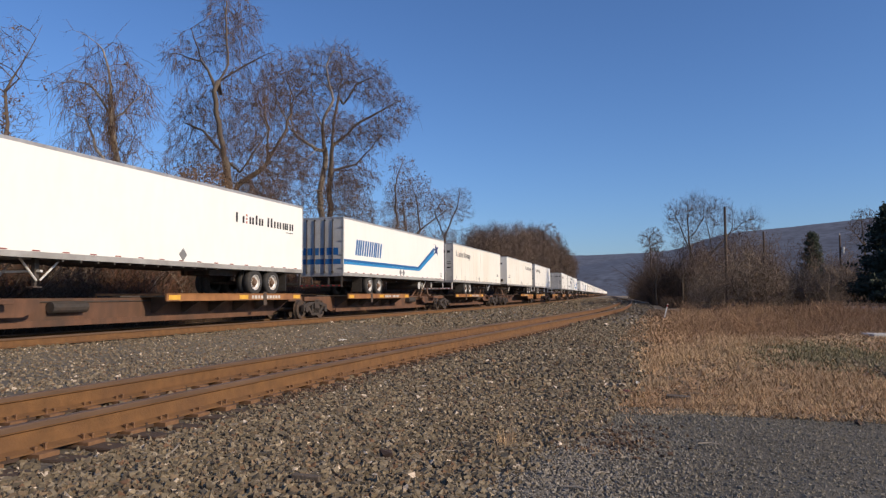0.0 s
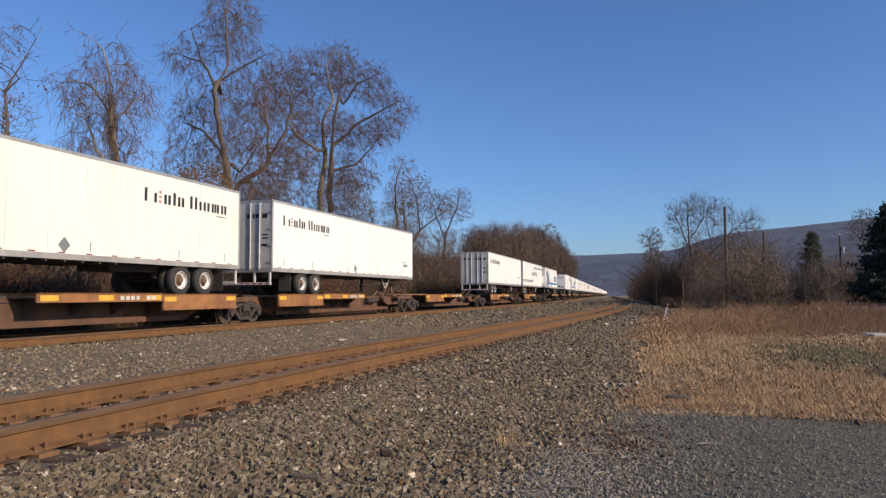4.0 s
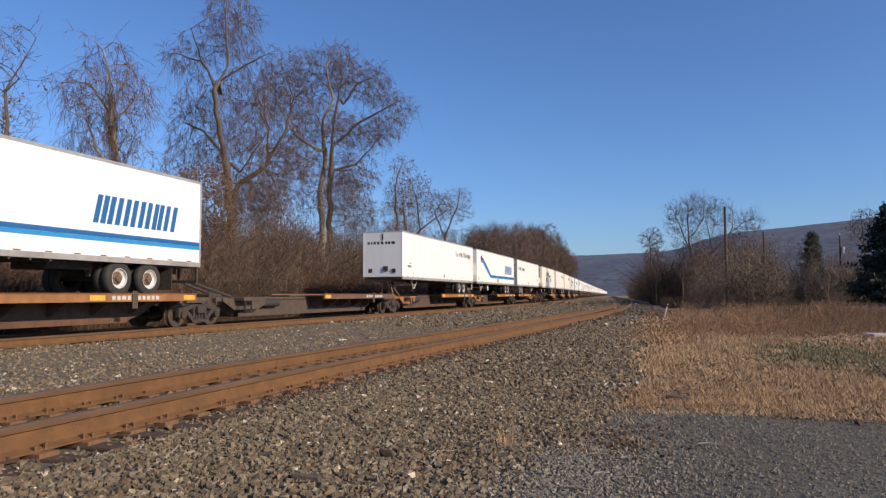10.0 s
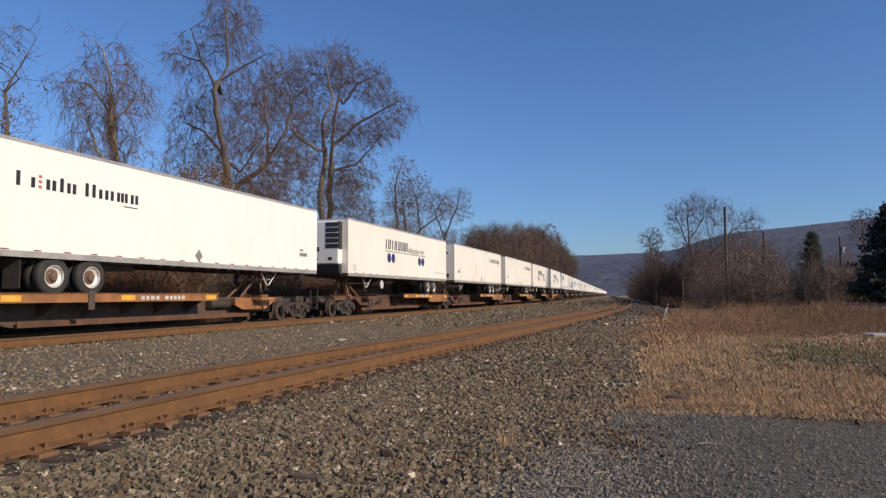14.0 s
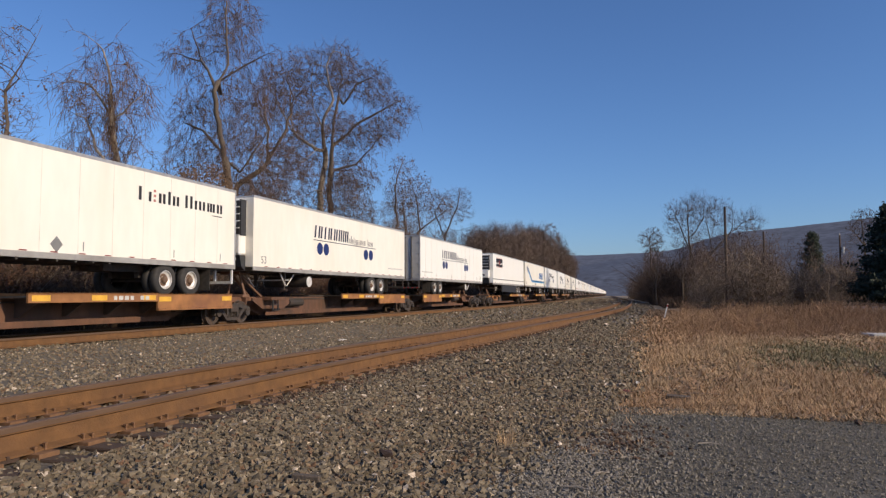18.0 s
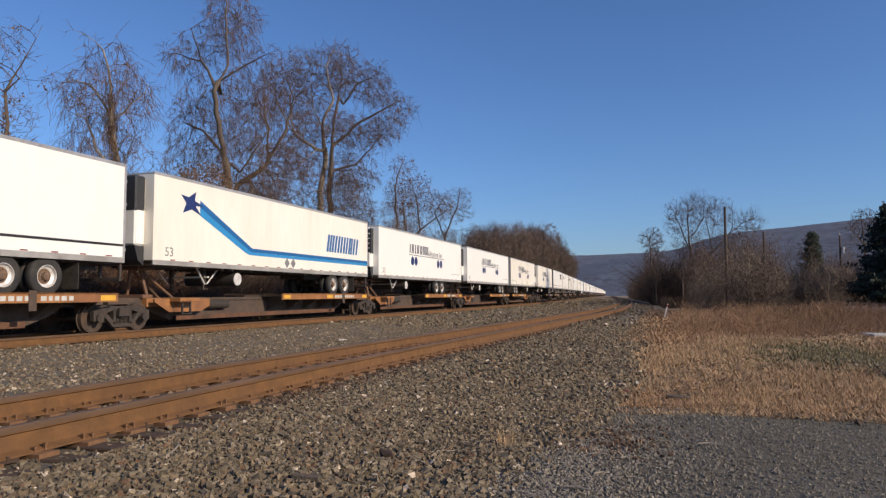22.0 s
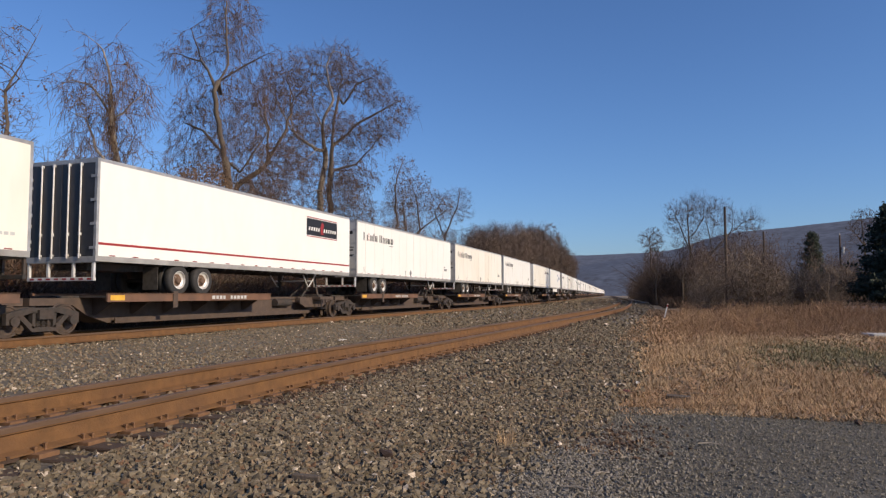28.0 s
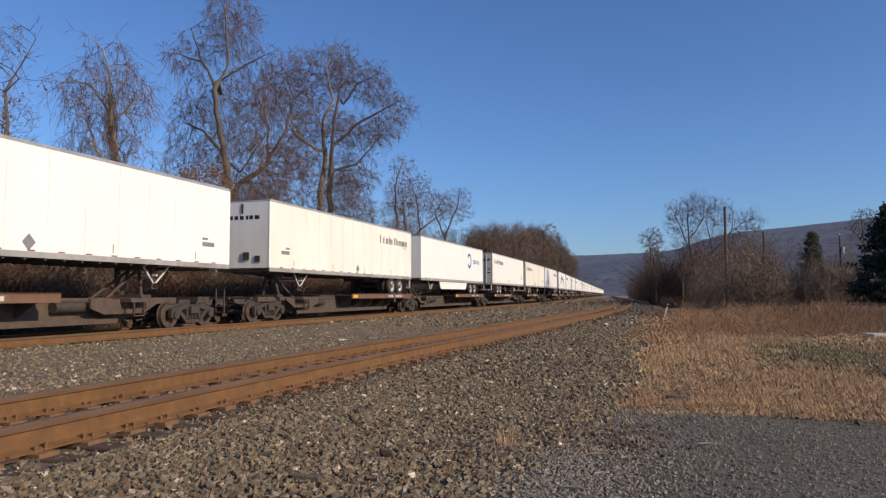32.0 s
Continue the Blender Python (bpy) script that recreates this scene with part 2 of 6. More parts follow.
# ---- ground ----
def ground_z(x, y):
    u, v = x + bend(y), x + bend_near(y)
    if u < -24:
        z = -0.75
    elif u < -19.3:
        z = -0.27 - 0.48 * (-19.3 - u) / 4.7
    elif u < -13.8:
        z = -0.27
    elif v < -8.6:
        z = -0.27 - 0.12 * math.sin((u + 13.8) / max(u + 13.8 - 8.6 - v, 0.1) * math.pi)
    elif v < -4.3:
        z = -0.27 - 0.028 * min(1.0, (v + 8.6) / 1.2)
    elif v < -1.4:
        k = (v + 4.3) / 2.9
        z = -0.298 - 0.152 * k * k * (3 - 2 * k)
    else:
        z = -0.45
    rough = 0.02 if -24 < u < -1.4 else 0.025
    if u > 1.5 and v > -1.4 and y > 12:
        z += min((u - 1.5) * 0.012, 0.35)
    if abs(x) > 200 or y > 420:
        return z - 0.5
    return z + rough * noise.noise((x * 0.6, y * 0.6, 0.3)) * min(1.0, 6.0 / max(abs(y) * 0.12, 1))


def sheet(name, xs, ys, lift, material, keep=None, curved=True):
    """A sheet of ground whose columns follow the line."""
    verts, faces = [], []
    for y in ys:
        for u in xs:
            x = u - (bend(y) if curved else 0)
            verts.append((x, y, ground_z(x, y) + lift))
    n = len(xs)
    for j in range(len(ys) - 1):
        for i in range(n - 1):
            if keep is None or keep((xs[i] + xs[i + 1]) / 2, (ys[j] + ys[j + 1]) / 2):
                faces.append((j * n + i, j * n + i + 1, (j + 1) * n + i + 1, (j + 1) * n + i))
    return new(name, raw(name, verts, faces, material, smooth=True))


def steps(*spans):
    out = []
    for a, b, d in spans:
        k = max(1, round((b - a) / d))
        out += [a + (b - a) * i / k for i in range(k)]
    return out + [spans[-1][1]]


tagged(sheet("ground", steps((-1800, -200, 200), (-200, -40, 16), (-40, 12, 1.3), (12, 60, 6), (60, 200, 20), (200, 1800, 200)),
             steps((-40, -4, 6), (-4, 40, 1.1), (40, 120, 4), (120, 420, 20), (420, 3600, 300)), -0.045, SOIL), "dry brown earth with leaf litter beside the railway", "ground", kind="structure")


def edge_noise(y):
    return 0.35 * noise.noise((0.3, y * 0.5, 2.0)) + 0.12 * noise.noise((0.3, y * 2.1, 5.0))


tagged(sheet("ballast_bed", steps((-21.5, -14, 0.6), (-14, -1.0, 0.25)), steps((-4, 26, 0.25), (26, 80, 2), (80, 420, 12)), 0.0, BALLAST,
             keep=lambda u, y: u < -0.8 + edge_noise(y) - max(0, 9 - y) * 0.12 + (bend(y) if y > 42 else 0)), "grey crushed stone ballast under the tracks", "ballast", kind="structure")
tagged(sheet("pavement", steps((-1.7, 6, 0.15), (6, 20, 1.5)), steps((-4, 9.6, 0.15)), -0.006, ASPHALT, curved=False,
             keep=lambda x, y: y < 9.15 + 0.06 * x + edge_noise(x * 1.3 + 7) and x > -1.28 + 0.8 * edge_noise(y) + max(0, y - 7.2) * 0.22),
       "worn grey asphalt drive strewn with gravel", "asphalt", kind="structure")


# ---- tracks ----
RAIL_OUTLINE = [(-0.085, -0.240), (0.085, -0.240), (0.085, -0.224), (0.018, -0.196), (0.011, -0.070), (0.038, -0.056), (0.038, -0.002),
                (-0.038, -0.002), (-0.038, -0.056), (-0.011, -0.070), (-0.018, -0.196), (-0.085, -0.224)]
HEAD_OUTLINE = [(-0.043, -0.044), (0.043, -0.044), (0.043, -0.008), (0.034, 0.003), (-0.034, 0.003), (-0.043, -0.008)]


def rail_mesh(name, x0, ys, outline, material, curve):
    verts, faces = [], []
    n = len(outline)
    for y in ys:
        for ox, oz in outline:
            verts.append((x0 + ox - curve(y), y, oz))
    for j in range(len(ys) - 1):
        for i in range(n):
            k = (i + 1) % n
            faces.append((j * n + i, j * n + k, (j + 1) * n + k, (j + 1) * n + i))
    return raw(name, verts, faces, material)


def track(centre, near):
    empty = tagged(new("railway_track"), "rusty steel rails on dark timber ties half buried in ballast", "railway track", "railway tracks", "structure")
    curve = bend_near if near else bend
    ys = steps((-6, 40, 4), (40, 140, 5), (140, 700, 20))
    for sx in (-0.755, 0.755):
        r = part("rail", rail_mesh("rail", centre + sx, ys, RAIL_OUTLINE, RAILRUST, curve), None, empty, "rust-orange steel rail")
        part("rail_head", rail_mesh("rail_head", centre + sx, ys, HEAD_OUTLINE, RAILHEAD, curve), None, r, "dull grey-brown worn rail head")
    rnd = random.Random(4)
    tie_m = shared("tie", lambda: boxes((-1.3, 1.3, -0.115, 0.115, -0.17, 0.0), bevel=0.012), TIE)
    plate_m = shared("tie_plate", lambda: boxes((-0.19, 0.19, -0.10, 0.10, -0.045, 0.016), bevel=0.004), PLATE)
    spike_m = shared("spike", lambda: boxes((-0.009, 0.009, -0.009, 0.009, -0.02, 0.026), (-0.024, 0.012, -0.013, 0.013, 0.026, 0.040)), PLATE)
    # the long flat bar is a dark stand-in for the shadow under the rail base
    anchor_gap_m = shared("rail_anchor", lambda: boxes((-0.094, 0.094, -0.10, 0.10, -0.034, -0.008), (0.074, 0.096, -0.012, 0.012, -0.008, 0.018)), SHADECLOD)
    y, i = -1.0, 0
    while y < (62 if near else 34):
        x = centre - curve(y)
        t = part("tie", tie_m, None, empty)
        t.matrix_basis = pose(x + rnd.uniform(-0.05, 0.05), y, -0.268 + rnd.uniform(-0.025, 0.004), rnd.uniform(-1, 1), 0, rnd.uniform(-1.2, 1.2))
        if y < (32 if near else 0):
            for sx in (-0.755, 0.755):
                p = part("tie_plate", plate_m, None, t)
                p.matrix_parent_inverse = t.matrix_basis.inverted()
                p.matrix_basis = pose(x + sx, y, -0.252)
                if y < 17:
                    for dx, dy in ((0.085, 0.05), (0.085, -0.05), (-0.085, 0.05)):
                        if rnd.random() < 0.85:
                            k = part("spike", spike_m, None, t)
                            k.matrix_parent_inverse = t.matrix_basis.inverted()
                            k.matrix_basis = pose(x + sx + dx, y + dy, -0.232 + rnd.uniform(0, 0.02), 0, 0, 0 if dx > 0 else 180)
                    if i % 4 != 3:
                        k = part("rail_anchor", anchor_gap_m, None, t)
                        k.matrix_parent_inverse = t.matrix_basis.inverted()
                        k.matrix_basis = pose(x + sx, y + 0.20 + rnd.uniform(-0.02, 0.04), -0.234)
        y += 0.495 + rnd.uniform(-0.02, 0.02)
        i += 1
    return empty


track(NEAR_X, True)
track(FAR_X, False)


# ---- woods ----
class Sticks:
    """Gathers tapered tubes into one mesh."""

    def __init__(self):
        self.v, self.f = [], []

    def tube(self, pts, radii, sides):
        base = len(self.v)
        for i, p in enumerate(pts):
            d = (pts[min(i + 1, len(pts) - 1)] - pts[max(i - 1, 0)]).normalized()
            a = d.orthogonal().normalized() if i == 0 else a - d * a.dot(d)
            a = a.normalized() if a.length > 1e-4 else d.orthogonal().normalized()
            b = d.cross(a)
            for k in range(sides):
                w = 2 * math.pi * k / sides
                self.v.append(p + (a * math.cos(w) + b * math.sin(w)) * radii[i])
        for i in range(len(pts) - 1):
            for k in range(sides):
                q = (k + 1) % sides
                self.f.append((base + i * sides + k, base + i * sides + q, base + (i + 1) * sides + q, base + (i + 1) * sides + k))

    def spike(self, p, q, r):
        base = len(self.v)
        a = (q - p).orthogonal().normalized()
        b = (q - p).normalized().cross(a)
        self.v += [p + a * r, p - a * (0.5 * r) + b * (0.87 * r), p - a * (0.5 * r) - b * (0.87 * r), q]
        self.f += [(base, base + 1, base + 3), (base + 1, base + 2, base + 3), (base + 2, base, base + 3)]

    def leaf(self, p, size, rnd):
        base = len(self.v)
        a = Vector((rnd.gauss(0, 1), rnd.gauss(0, 1), rnd.gauss(0, 1))).normalized() * size
        b = a.orthogonal().normalized() * size * 0.55
        self.v += [p - a, p + b, p + a, p - b]
        self.f.append((base, base + 1, base + 2, base + 3))

    def mesh(self, name, material, smooth=False):
        return raw(name, [tuple(v) for v in self.v], self.f, material, smooth)


def colonise(seed, trunk, limbs, crowns, count, step, kill, reach):
    """Limbs that grow towards scattered buds inside rounded crowns: nodes, parents."""
    g = np.random.default_rng(seed)
    vol = np.array([a * b * c for _, _, _, a, b, c in crowns])
    pick = g.choice(len(crowns), count, p=vol / vol.sum())
    d = g.normal(0, 1, (count, 3))
    d /= np.linalg.norm(d, axis=1)[:, None]
    d *= g.uniform(0, 1, (count, 1)) ** 0.42
    c = np.array(crowns)
    buds = c[pick, :3] + d * c[pick, 3:]
    buds = buds[buds[:, 2] > 0.6]
    nodes, parent = [np.array(p, float) for p in trunk], [-1] + list(range(len(trunk) - 1))
    for limb in limbs:
        # a limb leaves the nearest place on what has grown so far
        at = min(range(len(nodes)), key=lambda k: np.linalg.norm(nodes[k] - np.array(limb[0])))
        for p in limb[1:]:
            nodes.append(np.array(p, float))
            parent.append(at)
            at = len(nodes) - 1
    best = np.full(len(buds), 1e9)
    near = np.zeros(len(buds), int)

    def meet(first):
        nonlocal best, near
        new_nodes = np.array(nodes[first:])
        dist = np.linalg.norm(buds[:, None] - new_nodes[None], axis=2)
        k = dist.argmin(1)
        closer = dist[np.arange(len(buds)), k] < best
        best = np.where(closer, dist[np.arange(len(buds)), k], best)
        near = np.where(closer, k + first, near)

    sprouts = {}
    meet(0)
    for turn in range(160):
        live = best < reach
        if not live.any() or len(nodes) > 9000:
            break
        first = len(nodes)
        for n in np.unique(near[live]):
            if sprouts.get(n, 0) > 2:
                continue
            sprouts[n] = sprouts.get(n, 0) + 1
            pull = buds[live & (near == n)] - nodes[n]
            pull = (pull / np.linalg.norm(pull, axis=1)[:, None]).sum(0)
            pull /= np.linalg.norm(pull) + 1e-6
            if parent[n] >= 0:
                on = nodes[n] - nodes[parent[n]]
                pull = pull + 0.45 * on / (np.linalg.norm(on) + 1e-6)
            pull = pull / (np.linalg.norm(pull) + 1e-6) + g.normal(0, 0.15, 3)
            nodes.append(nodes[n] + step * pull / np.linalg.norm(pull))
            parent.append(int(n))
        if len(nodes) == first:
            break
        meet(first)
        keep = best > kill
        buds, best, near = buds[keep], best[keep], near[keep]
        if not len(buds):
            break
    return nodes, parent, g


def bare_tree(seed, trunk, crowns, count, step=0.45, kill=0.5, reach=5.0, tip=0.008, girth=0.25, vines=0, leaves=0, bark=None, strand=(0.8, 2.6), twig=(0.25, 0.85), sprays=4, droop=0.08, limbs=(), forks=0, wrap=0, leaf=(0.05, 0.10), fine=None):
    """Meshes of one leafless tree: trunk with limbs, twigs, hanging vines and withered leaves."""
    nodes, parent, g = colonise(seed, trunk, limbs, crowns, count, step, kill, reach)
    n = len(nodes)
    kids = [[] for _ in range(n)]
    for i in range(1, n):
        kids[parent[i]].append(i)
    load = [0.0] * n
    for i in range(n - 1, -1, -1):
        load[i] = max(1.0, sum(load[k] for k in kids[i]))
    power = math.log(max(girth / tip, 2)) / math.log(max(load[0], 2))
    rad = [tip * load[i] ** power for i in range(n)]
    wood, twigs, tips = Sticks(), Sticks(), []
    pts = [Vector(p) for p in nodes]
    starts = [(0, -1)]
    while starts:
        i, root = starts.pop()
        chain, width = ([pts[root]], [rad[i]]) if root >= 0 else ([], [])
        top = rad[i]
        while True:
            chain.append(pts[i])
            width.append(rad[i])
            if not kids[i]:
                tips.append(i)
                break
            order = sorted(kids[i], key=lambda k: -load[k])
            for k in order[1:]:
                starts.append((k, i))
            i = order[0]
        if len(chain) > 1:
            (wood if top > 0.035 else twigs).tube(chain, width, 7 if top > 0.12 else (5 if top > 0.05 else 3))
    down = Vector((0, 0, -droop))
    for i in range(len(trunk), n):
        if rad[i] < tip * 3.0:
            on = (pts[i] - pts[parent[i]]).normalized()
            for k in range(sprays):
                w = (Vector(g.normal(0, 1, 3)).normalized() * 0.8 + on * 0.7 + down).normalized()
                ln = g.uniform(*twig)
                end = pts[i] + w * ln + down * (ln * 0.5)
                twigs.spike(pts[i], end, tip * 1.05)
                for q in range(forks):
                    v = (Vector(g.normal(0, 1, 3)).normalized() * 0.7 + w * 0.8 + down * 1.5).normalized()
                    root = pts[i].lerp(end, g.uniform(0.15, 0.95))
                    twigs.spike(root, root + v * ln * g.uniform(0.35, 0.85), tip * 0.8)
    out = [("trunk", wood.mesh("trunk", bark or BARK, True), ""), ("crown", twigs.mesh("crown", fine or TWIG), "")]
    if vines or wrap:
        hang = Sticks()
        for k in range(vines):
            p = pts[int(g.integers(0, n))]
            drop = min(g.uniform(*strand), max(p.z - 0.2, 0.2))
            sway = Vector((g.normal(0, 0.16), g.normal(0, 0.16), 0))
            hang.tube([p + sway * j + Vector((g.normal(0, 0.06), g.normal(0, 0.06), -drop * j / 4)) for j in range(5)], [0.009] * 5, 3)
        for k in range(wrap):
            # climbing stems that clothe the trunk, widest near the ground
            j = int(g.integers(0, sum(1 for p in trunk if p[2] < 12.5)))
            p = pts[j]
            wide = 0.16 + 0.9 * max(0.0, 1 - p.z / 8) ** 2
            a = p + Vector((g.normal(0, wide), g.normal(0, wide), g.normal(0, 0.4)))
            b = p + Vector((g.normal(0, wide * 1.2), g.normal(0, wide * 1.2), -g.uniform(0.4, 1.6)))
            b.z = max(b.z, -0.2)
            hang.tube([a, a.lerp(b, 0.5) + Vector((g.normal(0, 0.1), g.normal(0, 0.1), 0.05)), b], [0.010, 0.012, 0.008], 3)
        out.append(("vine", hang.mesh("vine", VINE), "dry brown hanging vines"))
    if leaves:
        lf = Sticks()
        rnd = random.Random(seed)
        for k in range(leaves):
            lf.leaf(pts[rnd.choice(tips)] + Vector((rnd.gauss(0, 0.25), rnd.gauss(0, 0.25), rnd.gauss(0, 0.25))), rnd.uniform(*leaf), rnd)
        out.append(("leaf_clump", lf.mesh("leaf_clump", DEADLEAF), "withered brown leaves"))
    return out


def stem(height, lean=(0, 0), seed=0, step=0.5):
    """A gently crooked trunk line from the ground up."""
    rnd = random.Random(seed)
    k = max(3, round(height / step))
    out, x, y = [], 0.0, 0.0
    for i in range(k + 1):
        out.append((x, y, -0.3 + (height + 0.3) * i / k))
        x += lean[0] * height / k + rnd.gauss(0, 0.035)
        y += lean[1] * height / k + rnd.gauss(0, 0.035)
    return out


def across(*spec):
    """Crowns given by sideways offset, height, half width and half height."""
    return [(u * 0.951, u * 0.309, z, w, w, h) for u, z, w, h in spec]


def plant(meshes, x, y, label, group="", turn=0.0, size=1.0, category="tree", name="tree"):
    e = tagged(new(name), label, category, group)
    e.matrix_basis = Matrix.LocRotScale((x, y, ground_z(x, y)), Euler((0, 0, turn)), (size, size, size))
    for nm, me, lb in meshes:
        ob = part(nm, me, None, e, lb)
        if nm in ("leaf_clump", "vine"):
            tagged(ob, kind="stuff")
    return e


def grown(seed, x, y, line, limbs, crowns, count, label, group, **extra):
    """A tall tree with its own trunk line and main limbs, given by sideways offset and height over the rails."""
    base, rnd = ground_z(x, y), random.Random(seed)

    def lift(pairs):
        out, depth = [], 0.0
        for (u, z), (v, h) in zip(pairs, pairs[1:]):
            k = max(1, round(math.hypot(v - u, h - z) / 0.7))
            slant = rnd.uniform(-0.3, 0.3)
            for i in range(k):
                f = i / k
                w = u + (v - u) * f + rnd.gauss(0, 0.05)
                out.append((w * 0.951 - depth * 0.309, w * 0.309 + depth * 0.951, z + (h - z) * f - base))
                depth += slant * math.hypot(v - u, h - z) / k
        u, z = pairs[-1]
        return out + [(u * 0.951 - depth * 0.309, u * 0.309 + depth * 0.951, z - base)]

    trunk = lift([(line[0][0], base - 0.3)] + line)
    meshes = bare_tree(seed, trunk, across(*[(u, z - base, w, h) for u, z, w, h in crowns]), count, limbs=[lift(p) for p in limbs], **extra)
    return plant(meshes, x, y, label, group)


VINED = "tall leafless tree hung with dry vines beyond the train"
grown(11, -26.0, 18.6, [(2.0, 4.0), (2.1, 7.0), (2.0, 9.0), (2.5, 10.8), (3.0, 11.9)], [[(2.1, 7.0), (2.7, 7.2), (3.6, 7.2)], [(2.0, 9.0), (2.8, 9.4), (3.6, 9.3)]],
      [(2.0, 10.6, 1.1, 1.4), (2.2, 7.4, 1.3, 1.5), (1.2, 9.0, 1.6, 2.4)], 420, VINED, "tall bare trees", girth=0.09, sprays=3, forks=3, tip=0.009, leaves=120, vines=30)
grown(12, -27.0, 28.6, [(-0.1, 4.6), (-0.3, 8.2), (-0.3, 10.2), (-0.5, 12.1), (-0.7, 13.8), (0.1, 14.5), (0.9, 15.2)],
      [[(-0.3, 10.2), (-0.9, 11.2), (-1.7, 12.2), (-2.9, 12.5), (-4.0, 11.9)], [(-0.4, 7.6), (-1.0, 8.7), (-1.9, 10.4), (-3.0, 10.9)], [(-0.7, 13.8), (-1.8, 14.7), (-2.5, 15.0)], [(-0.3, 10.2), (0.7, 11.0), (1.4, 11.6)]],
      [(-0.6, 11.6, 2.5, 2.2), (-2.6, 12.0, 1.4, 1.0), (-0.8, 13.6, 1.6, 0.9), (-1.6, 9.4, 1.6, 1.6), (0.6, 10.0, 1.0, 2.2)], 1150, VINED, "tall bare trees", girth=0.19, tip=0.0085, sprays=3, forks=3, droop=0.25, vines=420, strand=(0.6, 2.2), wrap=950, bark=PALEBARK)
grown(13, -29.0, 41.3, [(0.2, 5.9), (0.1, 9.2), (-0.5, 14.8), (0.3, 16.8), (-0.1, 20.4), (0.0, 23.1)],
      [[(-0.5, 14.8), (-1.3, 16.0), (-2.1, 17.6), (-2.8, 19.8)], [(0.0, 9.9), (-0.9, 11.3), (-2.1, 12.7), (-3.2, 13.2)], [(0.3, 16.8), (0.8, 17.6), (3.1, 18.5)], [(-2.1, 17.6), (-3.9, 18.3), (-5.2, 18.5)], [(0.1, 9.2), (1.4, 11.0), (2.4, 12.8)]],
      [(-0.2, 20.6, 2.2, 2.6), (-2.8, 18.4, 1.7, 2.0), (-4.2, 18.2, 1.4, 0.8), (2.2, 18.0, 1.6, 1.0), (-2.6, 14.0, 2.0, 2.2), (0.6, 15.0, 2.2, 2.2), (-0.2, 11.4, 2.8, 2.0), (1.6, 8.6, 2.6, 2.0), (-3.4, 11.2, 1.6, 2.2)], 3100, VINED, "tall bare trees", girth=0.27, tip=0.0095, sprays=4, forks=5, droop=0.3, vines=560, strand=(0.8, 3.6), wrap=300)
grown(14, -31.0, 46.0, [(-0.7, 5.5), (-0.6, 9.5), (1.4, 10.9), (3.1, 14.0), (3.5, 16.7), (2.6, 19.0)], [[(1.4, 10.9), (1.8, 14.0), (0.9, 16.7)]],
      [(2.8, 16.4, 2.0, 3.0), (1.2, 14.0, 1.8, 2.6), (2.8, 12.0, 2.2, 2.2), (1.0, 8.6, 2.8, 2.2)], 1900, VINED, "tall bare trees", girth=0.24, tip=0.0095, sprays=4, forks=5, droop=0.2, vines=260, wrap=150)
grown(15, -29.5, 55.6, [(-0.3, 6.3), (-0.5, 10.6), (-0.1, 14.0), (-0.3, 16.5), (-1.3, 18.7), (-1.7, 21.1), (-1.3, 23.5)],
      [[(-0.3, 16.5), (0.9, 18.9), (0.2, 22.0), (1.2, 24.0)], [(-0.1, 14.0), (-2.7, 15.8), (-4.2, 18.7), (-5.6, 21.6)], [(-2.7, 15.8), (-3.2, 18.6), (-3.4, 21.0)]],
      [(-1.6, 21.2, 2.6, 2.7), (1.2, 21.6, 2.2, 2.8), (-4.4, 19.4, 2.2, 2.4), (-0.4, 16.6, 3.0, 2.4), (-2.4, 13.4, 2.8, 2.2), (0.4, 10.4, 3.2, 2.4)], 2500, "tall leafless tree with pale bark beyond the train", "tall bare trees", bark=PALEBARK, girth=0.30, tip=0.0105, sprays=4, forks=5, droop=0.05, twig=(0.3, 0.95), vines=140)
grown(16, -30.5, 58.5, [(0.3, 6.5), (0.4, 11.1), (0.8, 15.6), (1.1, 18.8), (1.5, 21.8), (0.9, 24.0)],
      [[(1.0, 15.6), (2.8, 17.3), (4.7, 18.3), (6.9, 19.6)], [(1.1, 18.8), (2.7, 21.2), (5.0, 22.3)], [(0.5, 13.0), (2.6, 13.6), (4.2, 15.1)]],
      [(1.2, 22.2, 1.8, 2.2), (4.0, 21.4, 2.4, 2.0), (6.2, 19.0, 2.2, 1.6), (3.4, 16.6, 3.0, 1.8), (5.2, 17.0, 2.2, 1.4), (2.2, 12.6, 2.6, 2.4), (2.6, 9.0, 2.6, 1.8)], 2300, "tall spreading leafless tree beyond the train", "tall bare trees", girth=0.28, tip=0.0105, sprays=4, forks=5, droop=0.2, twig=(0.3, 0.95), vines=220)
grown(17, -30.0, 74.5, [(0.2, 5.8), (0.2, 9.5), (0.0, 13.2), (0.7, 16.0)], [[(0.2, 5.8), (1.6, 6.6), (2.8, 8.7), (2.4, 12.7), (1.5, 14.9)], [(2.8, 8.7), (5.0, 10.3), (6.4, 11.5)]],
      [(0.8, 16.2, 1.7, 1.3), (0.4, 12.8, 2.0, 2.6), (2.6, 12.6, 2.2, 2.8), (5.2, 11.4, 1.8, 1.6), (1.6, 8.0, 2.8, 2.2)], 1500, VINED, "tall bare trees", girth=0.24, sprays=3, forks=2, vines=250, leaves=1100, leaf=(0.07, 0.14), tip=0.011, wrap=300)
grown(18, -33.0, 85.0, [(0.0, 6.0), (0.3, 9.0), (0.0, 13.5)], [], [(0.0, 12.8, 3.0, 3.0), (-0.6, 8.6, 2.8, 2.4)], 900, VINED, "tall bare trees", girth=0.2, sprays=3, forks=2, droop=0.0, tip=0.012)
